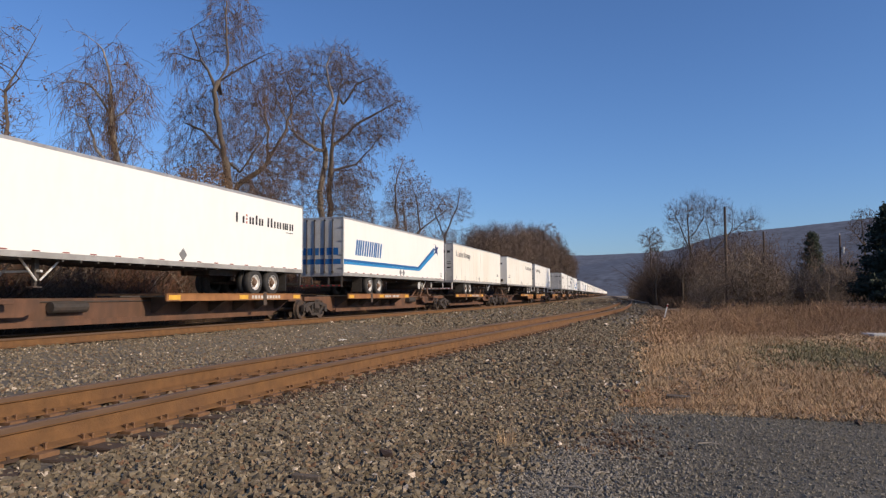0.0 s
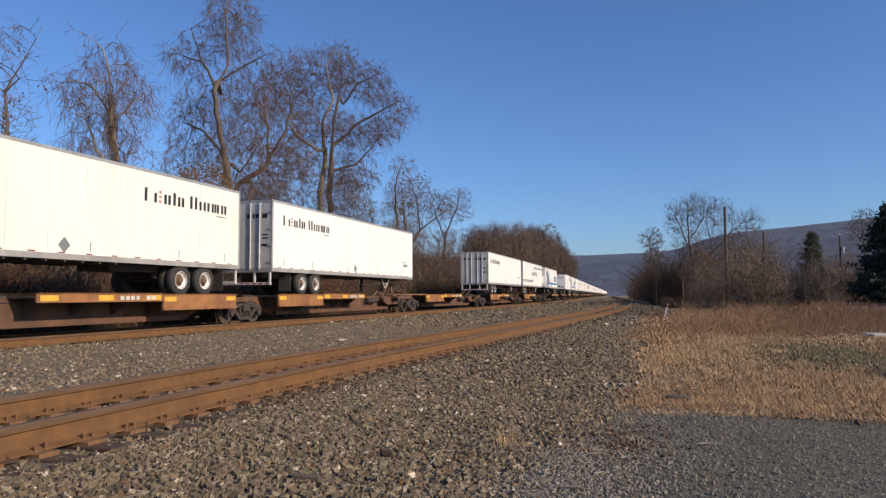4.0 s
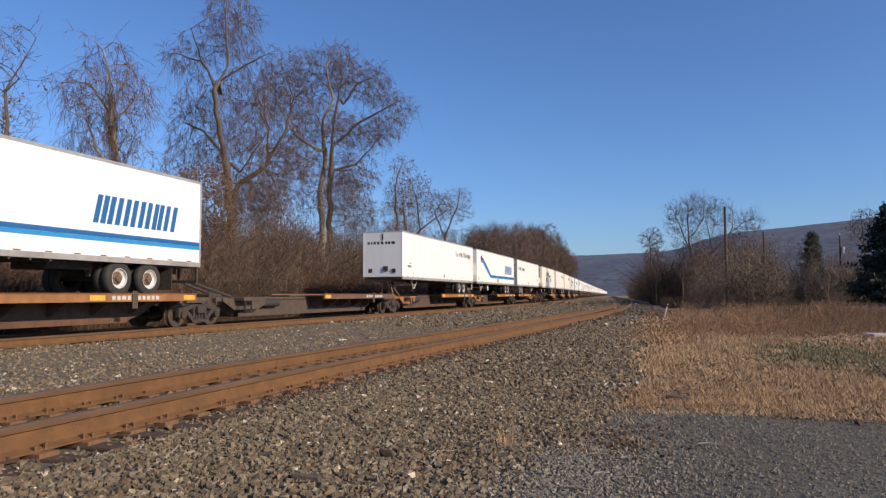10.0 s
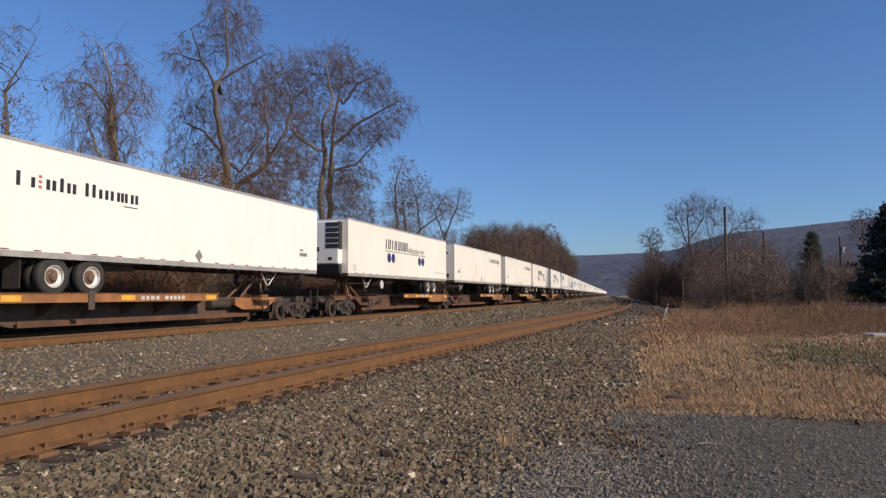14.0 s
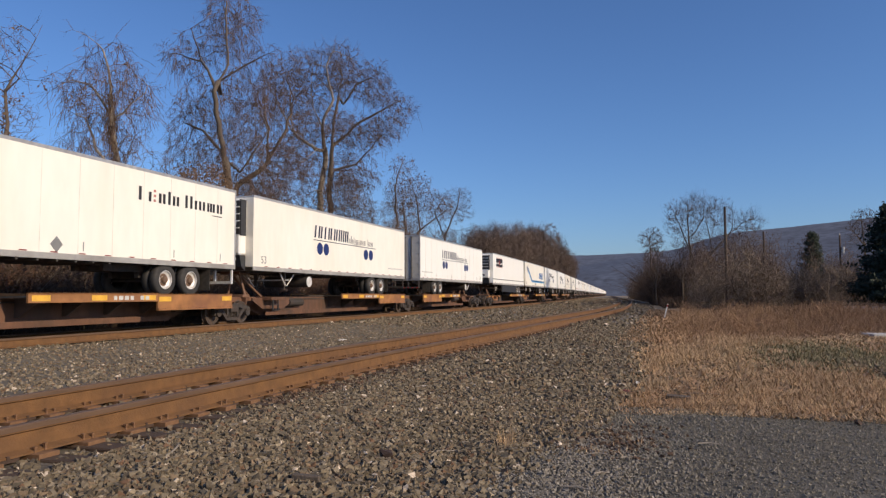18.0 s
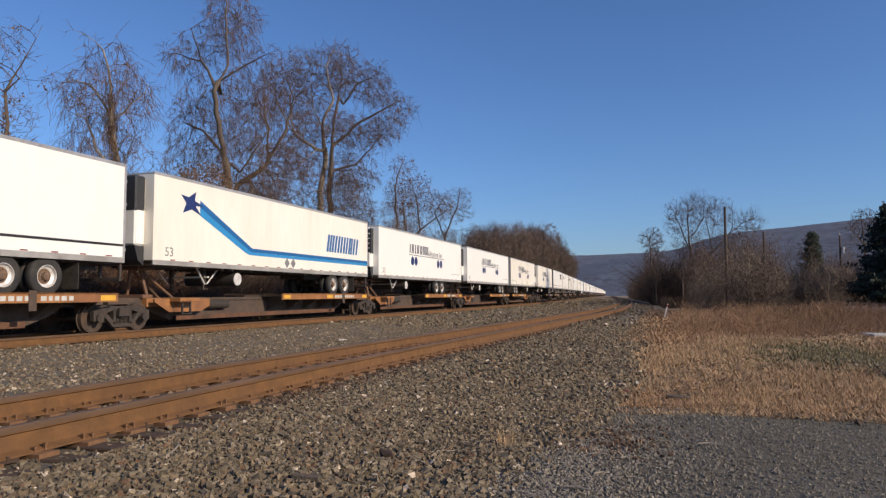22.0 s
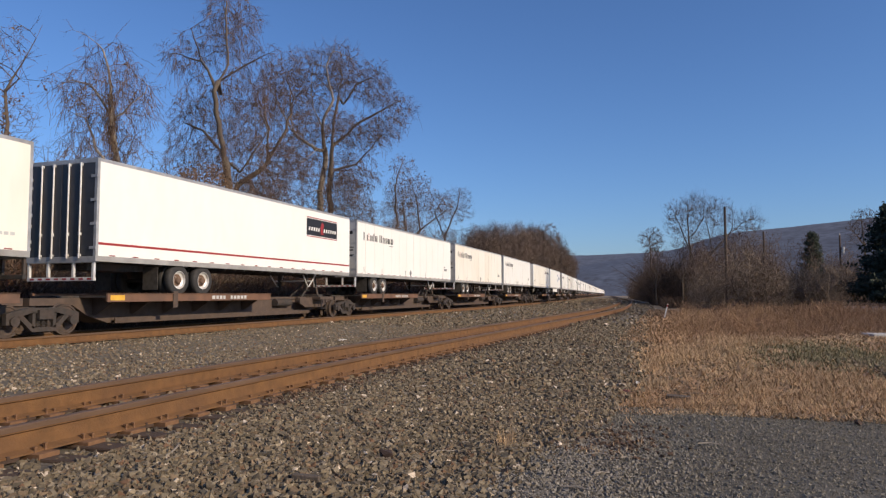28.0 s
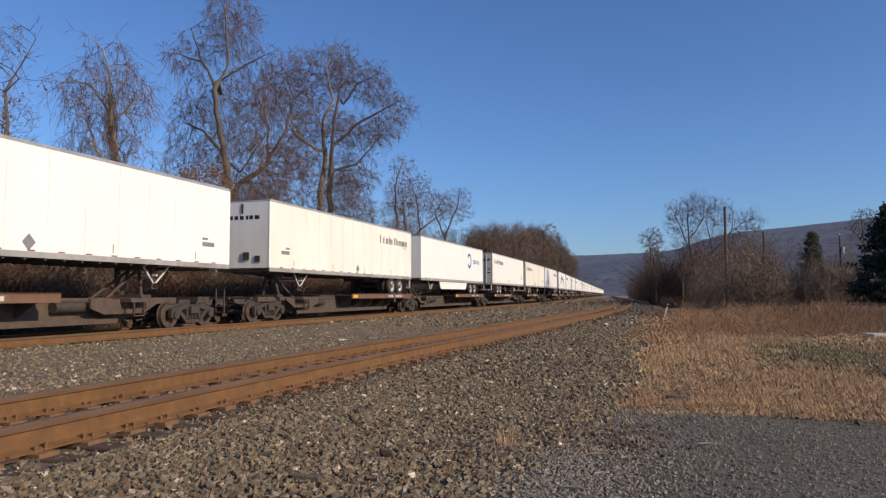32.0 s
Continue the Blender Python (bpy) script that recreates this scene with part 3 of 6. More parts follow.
grown(19, -29.5, 95.0, [(-1.2, 4.5), (-1.0, 9.4), (0.9, 14.0), (1.3, 16.4)], [[(-1.0, 9.4), (-2.4, 13.0), (-1.2, 15.4)]],
      [(1.0, 14.0, 2.4, 2.8), (-1.8, 13.4, 1.9, 2.6), (-0.4, 9.4, 2.4, 1.6)], 1000, VINED, "tall bare trees", girth=0.2, sprays=3, forks=2, droop=-0.1, tip=0.012, leaves=200)
grown(21, -28.5, 36.0, [(0.4, 3.0), (0.7, 6.0), (0.9, 8.6)], [[(0.7, 6.0), (2.2, 7.2)], [(0.5, 4.4), (-0.6, 7.0)]], [(0.8, 7.6, 2.0, 1.7), (1.4, 5.6, 1.6, 1.4)], 600, "small tree with clinging withered brown leaves", "tall bare trees", girth=0.12, sprays=2, leaves=2600, leaf=(0.06, 0.12), vines=120)
grown(20, 1.2, 96.0, [(3.0, 1.0), (2.6, 5.0), (2.2, 8.6), (2.0, 13.6)], [[(2.6, 5.0), (0.6, 9.0), (-0.4, 12.0)], [(2.2, 8.6), (3.6, 11.0), (4.0, 13.6)]],
      [(0.6, 10.8, 2.0, 2.8), (2.6, 12.0, 2.2, 2.2), (1.8, 7.6, 2.0, 2.0), (2.6, 4.4, 2.6, 2.2)], 1500, "tall leafless tree in the lineside thicket", "lineside tall trees", girth=0.17, sprays=3, forks=2, droop=-0.5, tip=0.012, twig=(0.4, 1.2))
grown(22, 6.6, 94.0, [(-1.1, 1.0), (-1.0, 6.3), (0.0, 9.6), (0.4, 13.0)], [[(-1.0, 6.3), (1.4, 8.6), (4.0, 10.6)], [(-1.0, 6.3), (-1.8, 9.4), (-2.0, 12.0)], [(1.4, 8.6), (2.0, 11.0)]],
      [(0.0, 11.0, 2.0, 2.2), (3.2, 9.9, 2.3, 1.7), (-1.6, 9.4, 1.6, 2.4), (1.0, 7.0, 2.4, 2.0), (0.0, 4.0, 3.0, 2.2)], 1500, "tall leafless tree in the lineside thicket", "lineside tall trees", girth=0.17, sprays=3, forks=2, droop=-0.4, tip=0.012, twig=(0.4, 1.2))
grown(23, -2.8, 148.0, [(0.0, 5.0), (0.2, 9.0), (0.0, 13.0)], [], [(0.0, 12.0, 2.6, 2.8), (0.4, 7.5, 2.6, 3.0)], 800, "tall leafless tree in the lineside thicket", "lineside tall trees", girth=0.20, tip=0.016, forks=2, droop=-0.3)

grown(24, 31.2, 128.0, [(0.0, 5.0), (0.3, 9.0), (0.0, 13.6)], [[(0.3, 9.0), (1.6, 12.0)], [(0.2, 8.0), (-1.8, 11.6)]], [(0.0, 13.0, 2.2, 2.0), (1.4, 11.6, 1.8, 1.8), (-1.6, 11.0, 1.8, 2.0)], 600, "tall leafless tree rising over the far brush", "lineside tall trees", girth=0.18, tip=0.014, forks=2, droop=-0.2)
SMALL = [bare_tree(40 + k, stem(2.2 + 0.3 * k, ((-0.08, 0.1, 0.0, 0.06, -0.05, 0.12)[k], 0.05), 20 + k), across((0.4 * (k % 3 - 1), 5.2 + 0.35 * k, 1.5, 2.6), (0.0, 3.6, 1.1, 1.4)), 320, 0.5, 0.5, 4.0, tip=0.012, girth=0.11, sprays=3, forks=1, droop=-0.05) for k in range(6)]
MEDIUM = [bare_tree(80 + k, stem(6.0, (0.03 * (k - 1.5), 0.02), 30 + k), across((0.5 * (k - 1.5), 12.2, 3.2, 5.0), (0.0, 7.0, 2.6, 2.6)), 520, 0.7, 0.75, 6.0, tip=0.020, girth=0.2, leaves=300 if k == 2 else 0, twig=(0.5, 1.3), sprays=4, forks=1, droop=-0.15) for k in range(4)]
BUSH = [bare_tree(60 + k, stem(0.6, (0, 0), 50 + k, 0.3), across((0.0, 2.0, 1.6, 1.5), (0.7 * (k - 1), 2.9, 1.0, 1.1)), 230, 0.32, 0.32, 3.0, tip=0.011, girth=0.06, leaves=(0, 90, 200)[k], twig=(0.2, 0.7), sprays=3, forks=1, droop=-0.1, bark=GREYBRUSH, fine=GREYBRUSH) for k in range(3)]
rng = random.Random(9)
for i in range(140):
    y = rng.uniform(2, 112)
    x = -rng.uniform(24.5, 40) - bend(y)
    plant(SMALL[i % 6], x, y, "slender leafless tree in a thicket beyond the tracks", "thicket trees", rng.uniform(0, 6.28), rng.uniform(0.7, 1.15))
SKYLINE = [(100, 0.70), (123, 0.88), (155, 1.05), (190, 1.28), (215, 1.34), (258, 1.2), (360, 1.25)]
for i in range(105):
    y = 100 + 240 * rng.random() ** 1.2
    x = -rng.uniform(23.5, 34) - bend(y)
    if -x / y > 0.275:
        x = -0.275 * y + rng.uniform(0.0, 1.5)
    plant(MEDIUM[i % 4], x, y, "leafless tree in the woods along the curve", "woodland trees", rng.uniform(0, 6.28), rng.uniform(0.86, 1.03) * float(np.interp(y, *zip(*SKYLINE))))
for i in range(50):
    y = rng.uniform(78, 130)
    x = y * math.tan(radians(rng.uniform(-1.2, 7.5)))
    plant(SMALL[i % 6], x, y, "bare tree in the thicket beside the line", "lineside trees", rng.uniform(0, 6.28), rng.uniform(0.6, 1.1))
for i in range(16):
    y = rng.uniform(78, 100)
    x = y * math.tan(radians(rng.uniform(7.5, 13.5)))
    plant(SMALL[i % 6], x, y, "bare tree in the thicket beside the line", "lineside trees", rng.uniform(0, 6.28), rng.uniform(0.62, 0.85))
for i in range(150):
    y = rng.uniform(46, 92)
    a = rng.uniform(1.8, 13.0)
    if y < 73 and 3.5 < a < 5.0:
        y += 27
    x = y * math.tan(radians(a))
    plant(BUSH[i % 3], x, y, "tangled leafless bush at the edge of the field", "field bushes", rng.uniform(0, 6.28), rng.uniform(0.45, 0.95) + (0.4 if 3 < a < 7 and rng.random() < 0.4 else 0), "bush", "bush")
for i in range(70):
    y = 4 + 110 * rng.random()
    x = -rng.uniform(22.5, 27) - bend(y)
    plant(BUSH[i % 3], x, y, "tangled leafless bush below the trees", "woodland bushes", rng.uniform(0, 6.28), rng.uniform(0.5, 1.0), "bush", "bush")


def brush(name, count, place, height, label, material, leaf_material, leaves, seed, thick=0.012, side=0):
    """Dense thin stems with withered leaves: too many to count."""
    rnd = random.Random(seed)
    st, lf = Sticks(), Sticks()
    for i in range(count):
        x, y = place(rnd)
        h = height(rnd, x, y)
        p = Vector((x, y, ground_z(x, y) - 0.05))
        w = Vector((rnd.gauss(0, 0.35), rnd.gauss(0, 0.35), 1)).normalized()
        pts = [p, p + w * h * 0.5, p + w * h + Vector((rnd.gauss(0, 0.2) * h, rnd.gauss(0, 0.2) * h, -0.1 * h))]
        st.tube(pts, [thick, thick * 0.7, thick * 0.35], 3)
        for k in range(side):
            f = rnd.uniform(0.3, 0.95)
            v = (Vector((rnd.gauss(0, 0.6), rnd.gauss(0, 0.6), rnd.uniform(0.2, 1.0)))).normalized()
            q = p + w * h * f
            st.spike(q, q + v * h * rnd.uniform(0.15, 0.42), thick * 0.6)
        for k in range(leaves):
            lf.leaf(p + w * h * rnd.uniform(0.15, 1.0) + Vector((rnd.gauss(0, 0.2), rnd.gauss(0, 0.2), rnd.gauss(0, 0.15))), rnd.uniform(0.04, 0.10), rnd)
    e = tagged(new(name), label, "brush", kind="stuff")
    part("stems", st.mesh("stems", material), None, e)
    if leaves:
        part("leaves", lf.mesh("leaves", leaf_material), None, e)
    return e


def bank(rnd):
    y = 14 + 150 * rnd.random() ** 1.6
    return -22.5 - bend(y) - 14 * rnd.random() ** 1.4, y


def young_woods(rnd):
    y = 17 + 110 * rnd.random() ** 1.3
    return -25.0 - bend(y) - 20 * rnd.random(), y


def deep_woods(rnd):
    x = -36 - 44 * rnd.random()
    y = -0.74 * x + 250 * rnd.random() ** 1.5
    return x - bend(y), y


def verge(rnd):
    y = 25.0 + 7 * rnd.random() + 56 * rnd.random() ** 1.8
    return -0.2 + 0.03 * (y - 22) + 0.9 * noise.noise((y * 0.25, 3.0, 1.0)) + abs(rnd.gauss(0, 0.5)) + (y * 0.33 + 3) * rnd.random(), y


def dark_thicket(rnd):
    y = rnd.uniform(95, 210)
    return y * math.tan(radians(rnd.uniform(-1.3, 3.2))), y


brush("undergrowth", 20000, bank, lambda r, x, y: (r.uniform(0.8, 3.2) + (1.8 if r.random() < 0.3 else 0)) * (1.0 + 0.8 * noise.noise((x * 0.2, y * 0.22, 6.0))), "tangled brown undergrowth and vines below the trees", BRAMBLE, DEADLEAF, 1, 21, 0.013, 3)
brush("young_woods", 7000, young_woods, lambda r, x, y: r.uniform(3.5, 9.0), "crowded slender grey-brown saplings behind the undergrowth", TWIG, DEADLEAF, 0, 25, 0.030, 11)
brush("deep_woods", 9000, deep_woods, lambda r, x, y: r.uniform(4, 9.5) * (1.0 if y < 100 else 1.2), "grey-brown depth of the leafless woods", TWIG, DEADLEAF, 0, 22, 0.045, 6)
brush("tall_dead_weeds", 34000, verge, lambda r, x, y: r.uniform(0.35, 1.35) * min(1.0, max(0.12, (y - 24.5) / 12)) * (0.85 + 0.55 * noise.noise((x * 0.3, y * 0.15, 4.0))), "tall rust-brown dead weeds across the field", WEED, WEED, 0, 23, 0.011)


def curtain(rnd):
    k = rnd.randrange(26)
    y = 17 + 2.3 * k + 1.5 * noise.noise((k * 1.7, 0.5, 0.2)) + rnd.gauss(0, 0.55)
    return -24.6 - 2.4 * ((k * 0.618) % 1.0) - bend(y) + rnd.gauss(0, 0.35), y


def curtain_height(rnd, x, y):
    return rnd.uniform(0.8, 2.2) + rnd.random() ** 2 * 3.4 * (0.6 + noise.noise((y * 0.5, 2.0, 1.0)))


brush("vine_curtain", 11000, curtain, curtain_height, "rust-brown vine tangles heaped against the trees", RUSTVINE, DEADLEAF, 0, 28, 0.014, 3)
brush("pale_saplings", 45, lambda r: (lambda y: (-24.0 - bend(y) - 4 * r.random(), y))(16 + 50 * r.random()), lambda r, x, y: r.uniform(2.5, 7.0), "pale bare saplings standing in the undergrowth", PALEBARK, DEADLEAF, 0, 29, 0.022, 7)
brush("dark_thicket", 7000, dark_thicket, lambda r, x, y: r.uniform(3, 9.5) * (0.75 + 0.25 * noise.noise((x * 0.15, y * 0.1, 1.0))), "dense dark thicket where the line enters the woods", BRAMBLE, DEADLEAF, 2, 24, 0.035, 4)


def line_end(rnd):
    y = 78 + 190 * rnd.random() ** 1.3
    return -1.6 - bend_near(y) + (3.5 + 0.02 * y) * rnd.random(), y


brush("lineside_brush", 4200, line_end, lambda r, x, y: r.uniform(0.6, 2.2) * (0.7 + max(0.0, y - 90) / 45), "low dark brush where the tracks curve away", BRAMBLE, DEADLEAF, 1, 26, 0.025, 3)


def conifer(seed, height, radius, taper=0.75):
    """A dark evergreen: tapered trunk and drooping sprays of needles with gaps."""
    rnd = random.Random(seed)
    wood, needles = Sticks(), Sticks()
    wood.tube([Vector((0, 0, -0.2)), Vector((0.05, 0, height * 0.5)), Vector((0, 0, height))], [0.16, 0.09, 0.015], 7)
    for i in range(170):
        f = (i + rnd.random()) / 170
        z = height * (0.04 + 0.95 * f)
        reach = radius * (1 - f) ** taper * rnd.uniform(0.65, 1.1) + 0.15
        a = i * 2.4 + rnd.uniform(-0.4, 0.4)
        way = Vector((math.cos(a), math.sin(a), rnd.uniform(0.0, 0.35)))
        pts = [Vector((0, 0, z)), Vector((0, 0, z)) + way * reach * 0.6, Vector((0, 0, z)) + way * reach + Vector((0, 0, -0.12 * reach))]
        wood.tube(pts, [0.03, 0.02, 0.008], 3)
        for k in range(110):
            g = rnd.random() ** 0.7
            p = pts[0].lerp(pts[2], g) + Vector((rnd.gauss(0, 0.14), rnd.gauss(0, 0.14), rnd.gauss(0, 0.12)))
            needles.leaf(p, rnd.uniform(0.06, 0.16), rnd)
    return [("trunk", wood.mesh("trunk", BARK), ""), ("crown", needles.mesh("crown", NEEDLE), "dark green needle sprays")]


plant(conifer(71, 7.0, 3.1), 13.8, 51.0, "dense dark green evergreen at the edge of the field", "evergreens")
plant(conifer(72, 5.6, 3.0), 13.9, 49.0, "dense dark green evergreen at the edge of the field", "evergreens")
plant(conifer(73, 9.9, 2.2, 0.5), 19.6, 108.0, "tall dark evergreen standing among bare trees", "evergreens")

# ---- hills ----
def ridge(name, label, points, depth, material):
    """A long wooded ridge; points are bearing in degrees right of the line and elevation angle in degrees."""
    verts, faces = [], []
    rnd = random.Random(7)
    for i, (az, el) in enumerate(points):
        a = radians(az)
        for k in range(6):
            d = depth * (0.55 + 0.09 * k)
            z = math.tan(radians(el)) * depth * math.sin(k / 5 * math.pi / 2) ** 0.8
            verts.append((d * math.sin(a), d * math.cos(a), z + (noise.noise((az * 1.2, k * 0.7, 0)) * depth * 0.0005 if k else -20)))
    for i in range(len(points) - 1):
        for k in range(5):
            faces.append((i * 6 + k, (i + 1) * 6 + k, (i + 1) * 6 + k + 1, i * 6 + k + 1))
    return tagged(new(name, raw(name, verts, faces, material, True)), label, "hill", kind="structure")


def fine(points, n=8):
    out = []
    for (a, e), (b, g) in zip(points, points[1:]):
        out += [(a + (b - a) * i / n, e + (g - e) * i / n) for i in range(n)]
    return out + [points[-1]]


ridge("backdrop_ridge_far", "distant wooded ridge in hazy blue-grey under the sky", fine([(-40, 3.0), (-12, 3.05), (-6, 3.05), (-2, 3.15), (2, 3.35), (10, 3.7), (40, 3.8)]), 3200, HAZEHILL)
ridge("backdrop_ridge_near", "nearer wooded ridge in hazy blue-grey rising behind the brush", fine([(-14, 1.2), (-7, 2.2), (-2, 3.0), (0.8, 3.4), (3, 4.1), (5, 4.5), (8.8, 4.72), (14.8, 5.15), (30, 5.7), (60, 5.2)]), 1700, HAZEHILL)


# ---- the train ----
L, HALF, LOW, HIGH, DECK = 16.25, 1.295, 0.96, 3.91, 1.07
MOVING = []


class Print:
    """Flat printed shapes on both long sides of a trailer; d is the distance from the rear, z the height over the deck."""

    def __init__(self, side):
        self.v, self.f, self.side = [], [], side

    def poly(self, side, pts, lift):
        if side != self.side:
            return
        base = len(self.v)
        n = len(pts)
        for x in (side * (HALF + lift), side * (HALF - 0.004)):
            self.v += [(x, -L / 2 + d, z) for d, z in pts]
        order = list(range(n)) if side * area(pts) > 0 else list(range(n))[::-1]
        self.f.append([base + k for k in order])
        for k in range(n):
            self.f.append((base + k, base + (k + 1) % n, base + n + (k + 1) % n, base + n + k))

    def shape(self, pts, lift=0.004):
        for side in (1, -1):
            self.poly(side, pts, lift)

    def bar(self, d0, d1, z0, z1, lift=0.004):
        self.shape([(d0, z0), (d1, z0), (d1, z1), (d0, z1)], lift)

    def word(self, c, z, glyphs, height, slant=0.0, gap=0.12, stroke=0.08, lift=0.004):
        """A line of plain marks in place of lettering, centred on c and leaning in the reading direction.
        Each is (bars, width, height): that many upright bars side by side, none for a blank."""
        total = sum(g[1] for g in glyphs) + gap * (len(glyphs) - 1)
        for side in (1, -1):
            r = -total / 2
            for count, w, tall in glyphs:
                h = height * tall
                for q in range(count):
                    a = r + (w - stroke) * q / max(count - 1, 1)
                    self.poly(side, [(c + side * (x + slant * z1), z + z1) for x, z1 in ((a, 0), (a + stroke, 0), (a + stroke, h), (a, h))], lift)
                r += w + gap

    def disc(self, c, z, r, n=18, lift=0.004):
        self.shape([(c + r * math.cos(2 * math.pi * k / n), z + r * math.sin(2 * math.pi * k / n)) for k in range(n)], lift)

    def mesh(self, name, material):
        return raw(name, self.v, self.f, material)


def area(pts):
    return sum(a[0] * b[1] - b[0] * a[1] for a, b in zip(pts, pts[1:] + pts[:1]))


def printed(key, draw, material):
    if key not in CACHE:
        made = []
        for side in (1, -1):
            p = Print(side)
            draw(p)
            made.append(p.mesh(key, material))
        CACHE[key] = tuple(made)
    return CACHE[key]


def slanted_blocks(p):
    p.word(3.05, 2.05, [(3, 0.70, 1), (2, 0.50, 1), (2, 0.50, 1), (1, 0.20, 1), (2, 0.42, 1), (2, 0.52, 1)], 0.82, 0.22, 0.10, 0.19)


def star_stripe(p):
    p.shape([(0.02, 1.54), (11.0, 1.54), (11.3, 1.62), (14.0, 2.74), (14.0, 3.02), (11.1, 1.75), (10.9, 1.66), (0.02, 1.66)])


def star_stripe_dark(p):
    p.shape([(0.02, 1.664), (10.9, 1.664), (11.1, 1.754), (14.0, 3.024), (14.0, 3.26), (11.0, 1.88), (10.8, 1.80), (0.02, 1.80)])


def star(p):
    p.shape([(13.95, 2.74), (14.45, 2.90), (14.88, 2.74), (14.72, 3.08), (14.98, 3.34), (14.6, 3.30), (14.22, 3.52), (14.3, 3.22), (13.8, 3.06), (14.25, 3.04)], 0.006)


CREST = [(1, 0.30, 1), (1, 0.10, 0.72), (0, 0.10, 1), (2, 0.30, 0.74), (1, 0.10, 1), (2, 0.30, 0.74), (0, 0.06, 1), (2, 0.36, 1), (1, 0.10, 0.72), (2, 0.32, 0.74), (3, 0.42, 0.74), (2, 0.30, 0.74)]


def crest(base, cap):
    def draw(p):
        p.word(2.92, base, CREST, cap, 0.0, 0.125, 0.115)
        for side in (1, -1):
            a = 2.92 + side * 1.5
            p.poly(side, [(a, base - 0.13), (a + side * 0.55, base - 0.13), (a + side * 0.55, base - 0.10), (a, base - 0.10)], 0.004)
    return draw


def crest_dots(base, cap):
    def draw(p):
        total = sum(g[1] for g in CREST) + 0.125 * 11
        for side in (1, -1):
            a = 2.92 + side * (-total / 2 + 0.39 + 0.25)
            for k in (0.12, 0.48, 0.84):
                p.poly(side, [(a + side * dx, base + cap * k + dz) for dx, dz in ((0, -0.04), (0.10, -0.04), (0.10, 0.04), (0, 0.04))], 0.004)
    return draw


def navy_small(p):
    for side, c in ((1, 9.92), (-1, 6.20)):
        r = -1.62
        for count, w, low, h in [(2, 0.20, 0, 0.25), (1, 0.05, 0, 0.40), (1, 0.05, 0, 0.25), (1, 0.05, 0, 0.34), (2, 0.22, -0.10, 0.35), (2, 0.22, -0.10, 0.35), (2, 0.22, 0, 0.25), (1, 0.06, 0, 0.25), (2, 0.18, 0, 0.25), (0, 0.12, 0, 0), (1, 0.05, 0, 0.34), (2, 0.20, 0, 0.25), (2, 0.20, 0, 0.25)]:
            for q in range(count):
                a, z = r + (w - 0.055) * q, 2.60 + low
                p.poly(side, [(c + side * a, z), (c + side * (a + 0.055), z), (c + side * (a + 0.055), z + h), (c + side * a, z + h)], 0.004)
            r += w + 0.095


def navy_big(p):
    for side, c in ((1, 6.42), (-1, 9.72)):
        r = -1.66
        for count, w in ((2, 0.50), (1, 0.14), (0, 0.06), (1, 0.14), (0, 0.06), (1, 0.14), (2, 0.50), (2, 0.42), (2, 0.38), (2, 0.36)):
            for q in range(count):
                a = r + (w - 0.14) * q
                p.poly(side, [(c + side * (x + 0.14 * b), 2.63 + b) for x, b in ((a, 0), (a + 0.14, 0), (a + 0.14, 0.56), (a, 0.56))], 0.004)
            r += w + 0.085


def navy_dot(k):
    def draw(p):
        for side, row in ((1, (5.13, 5.80, 10.75, 11.36)), (-1, (5.08, 5.72, 10.22, 10.84))):
            p.poly(side, [(row[k] + 0.28 * math.cos(math.pi * q / 10), 2.14 + 0.28 * math.sin(math.pi * q / 10)) for q in range(20)], 0.004)
    return draw


def jog_lines(p):
    """Twin navy lines that run low from the rear, step up through the lettering and on to the nose, with two short breaks."""
    for k in (0, 1):
        e = 0.15 * k
        for d0, d1 in ((0.14 + 0.12 * (1 - k), 4.28), (4.42, 7.70 - 0.10 * k)):
            p.shape([(d0, 1.56 + e), (d1, 1.56 + e), (d1 + 0.03, 1.64 + e), (d0, 1.64 + e)])
        for d0, d1 in ((8.60 + 0.10 * (1 - k), 11.80), (11.94, 16.15)):
            p.bar(d0, d1, 3.26 + e, 3.34 + e)
    for e in (0.0, 0.17):
        p.shape([(7.62 - e + 0.08, 1.60), (7.70 - e + 0.08, 1.60), (8.06 - e, 2.28), (7.98 - e, 2.28)])
        p.shape([(8.38 + e, 2.94), (8.46 + e, 2.94), (8.70 + e, 3.40 - e), (8.60 + e, 3.40 - e)])


def jog_words(p):
    p.word(9.08, 2.40, [(2, 0.34, 1), (2, 0.34, 1), (2, 0.32, 1), (2, 0.34, 1), (3, 0.46, 1), (1, 0.11, 1), (1, 0.16, 1), (1, 0.16, 1), (2, 0.32, 1), (2, 0.34, 1)], 0.45, 0.22, 0.14, 0.10)


SEAMS = [1.1 + 1.22 * k for k in range(12)]


def trailer_body():
    return boxes((-HALF + 0.001, HALF - 0.001, -L / 2 + 0.05, L / 2, LOW + 0.15, HIGH - 0.09))


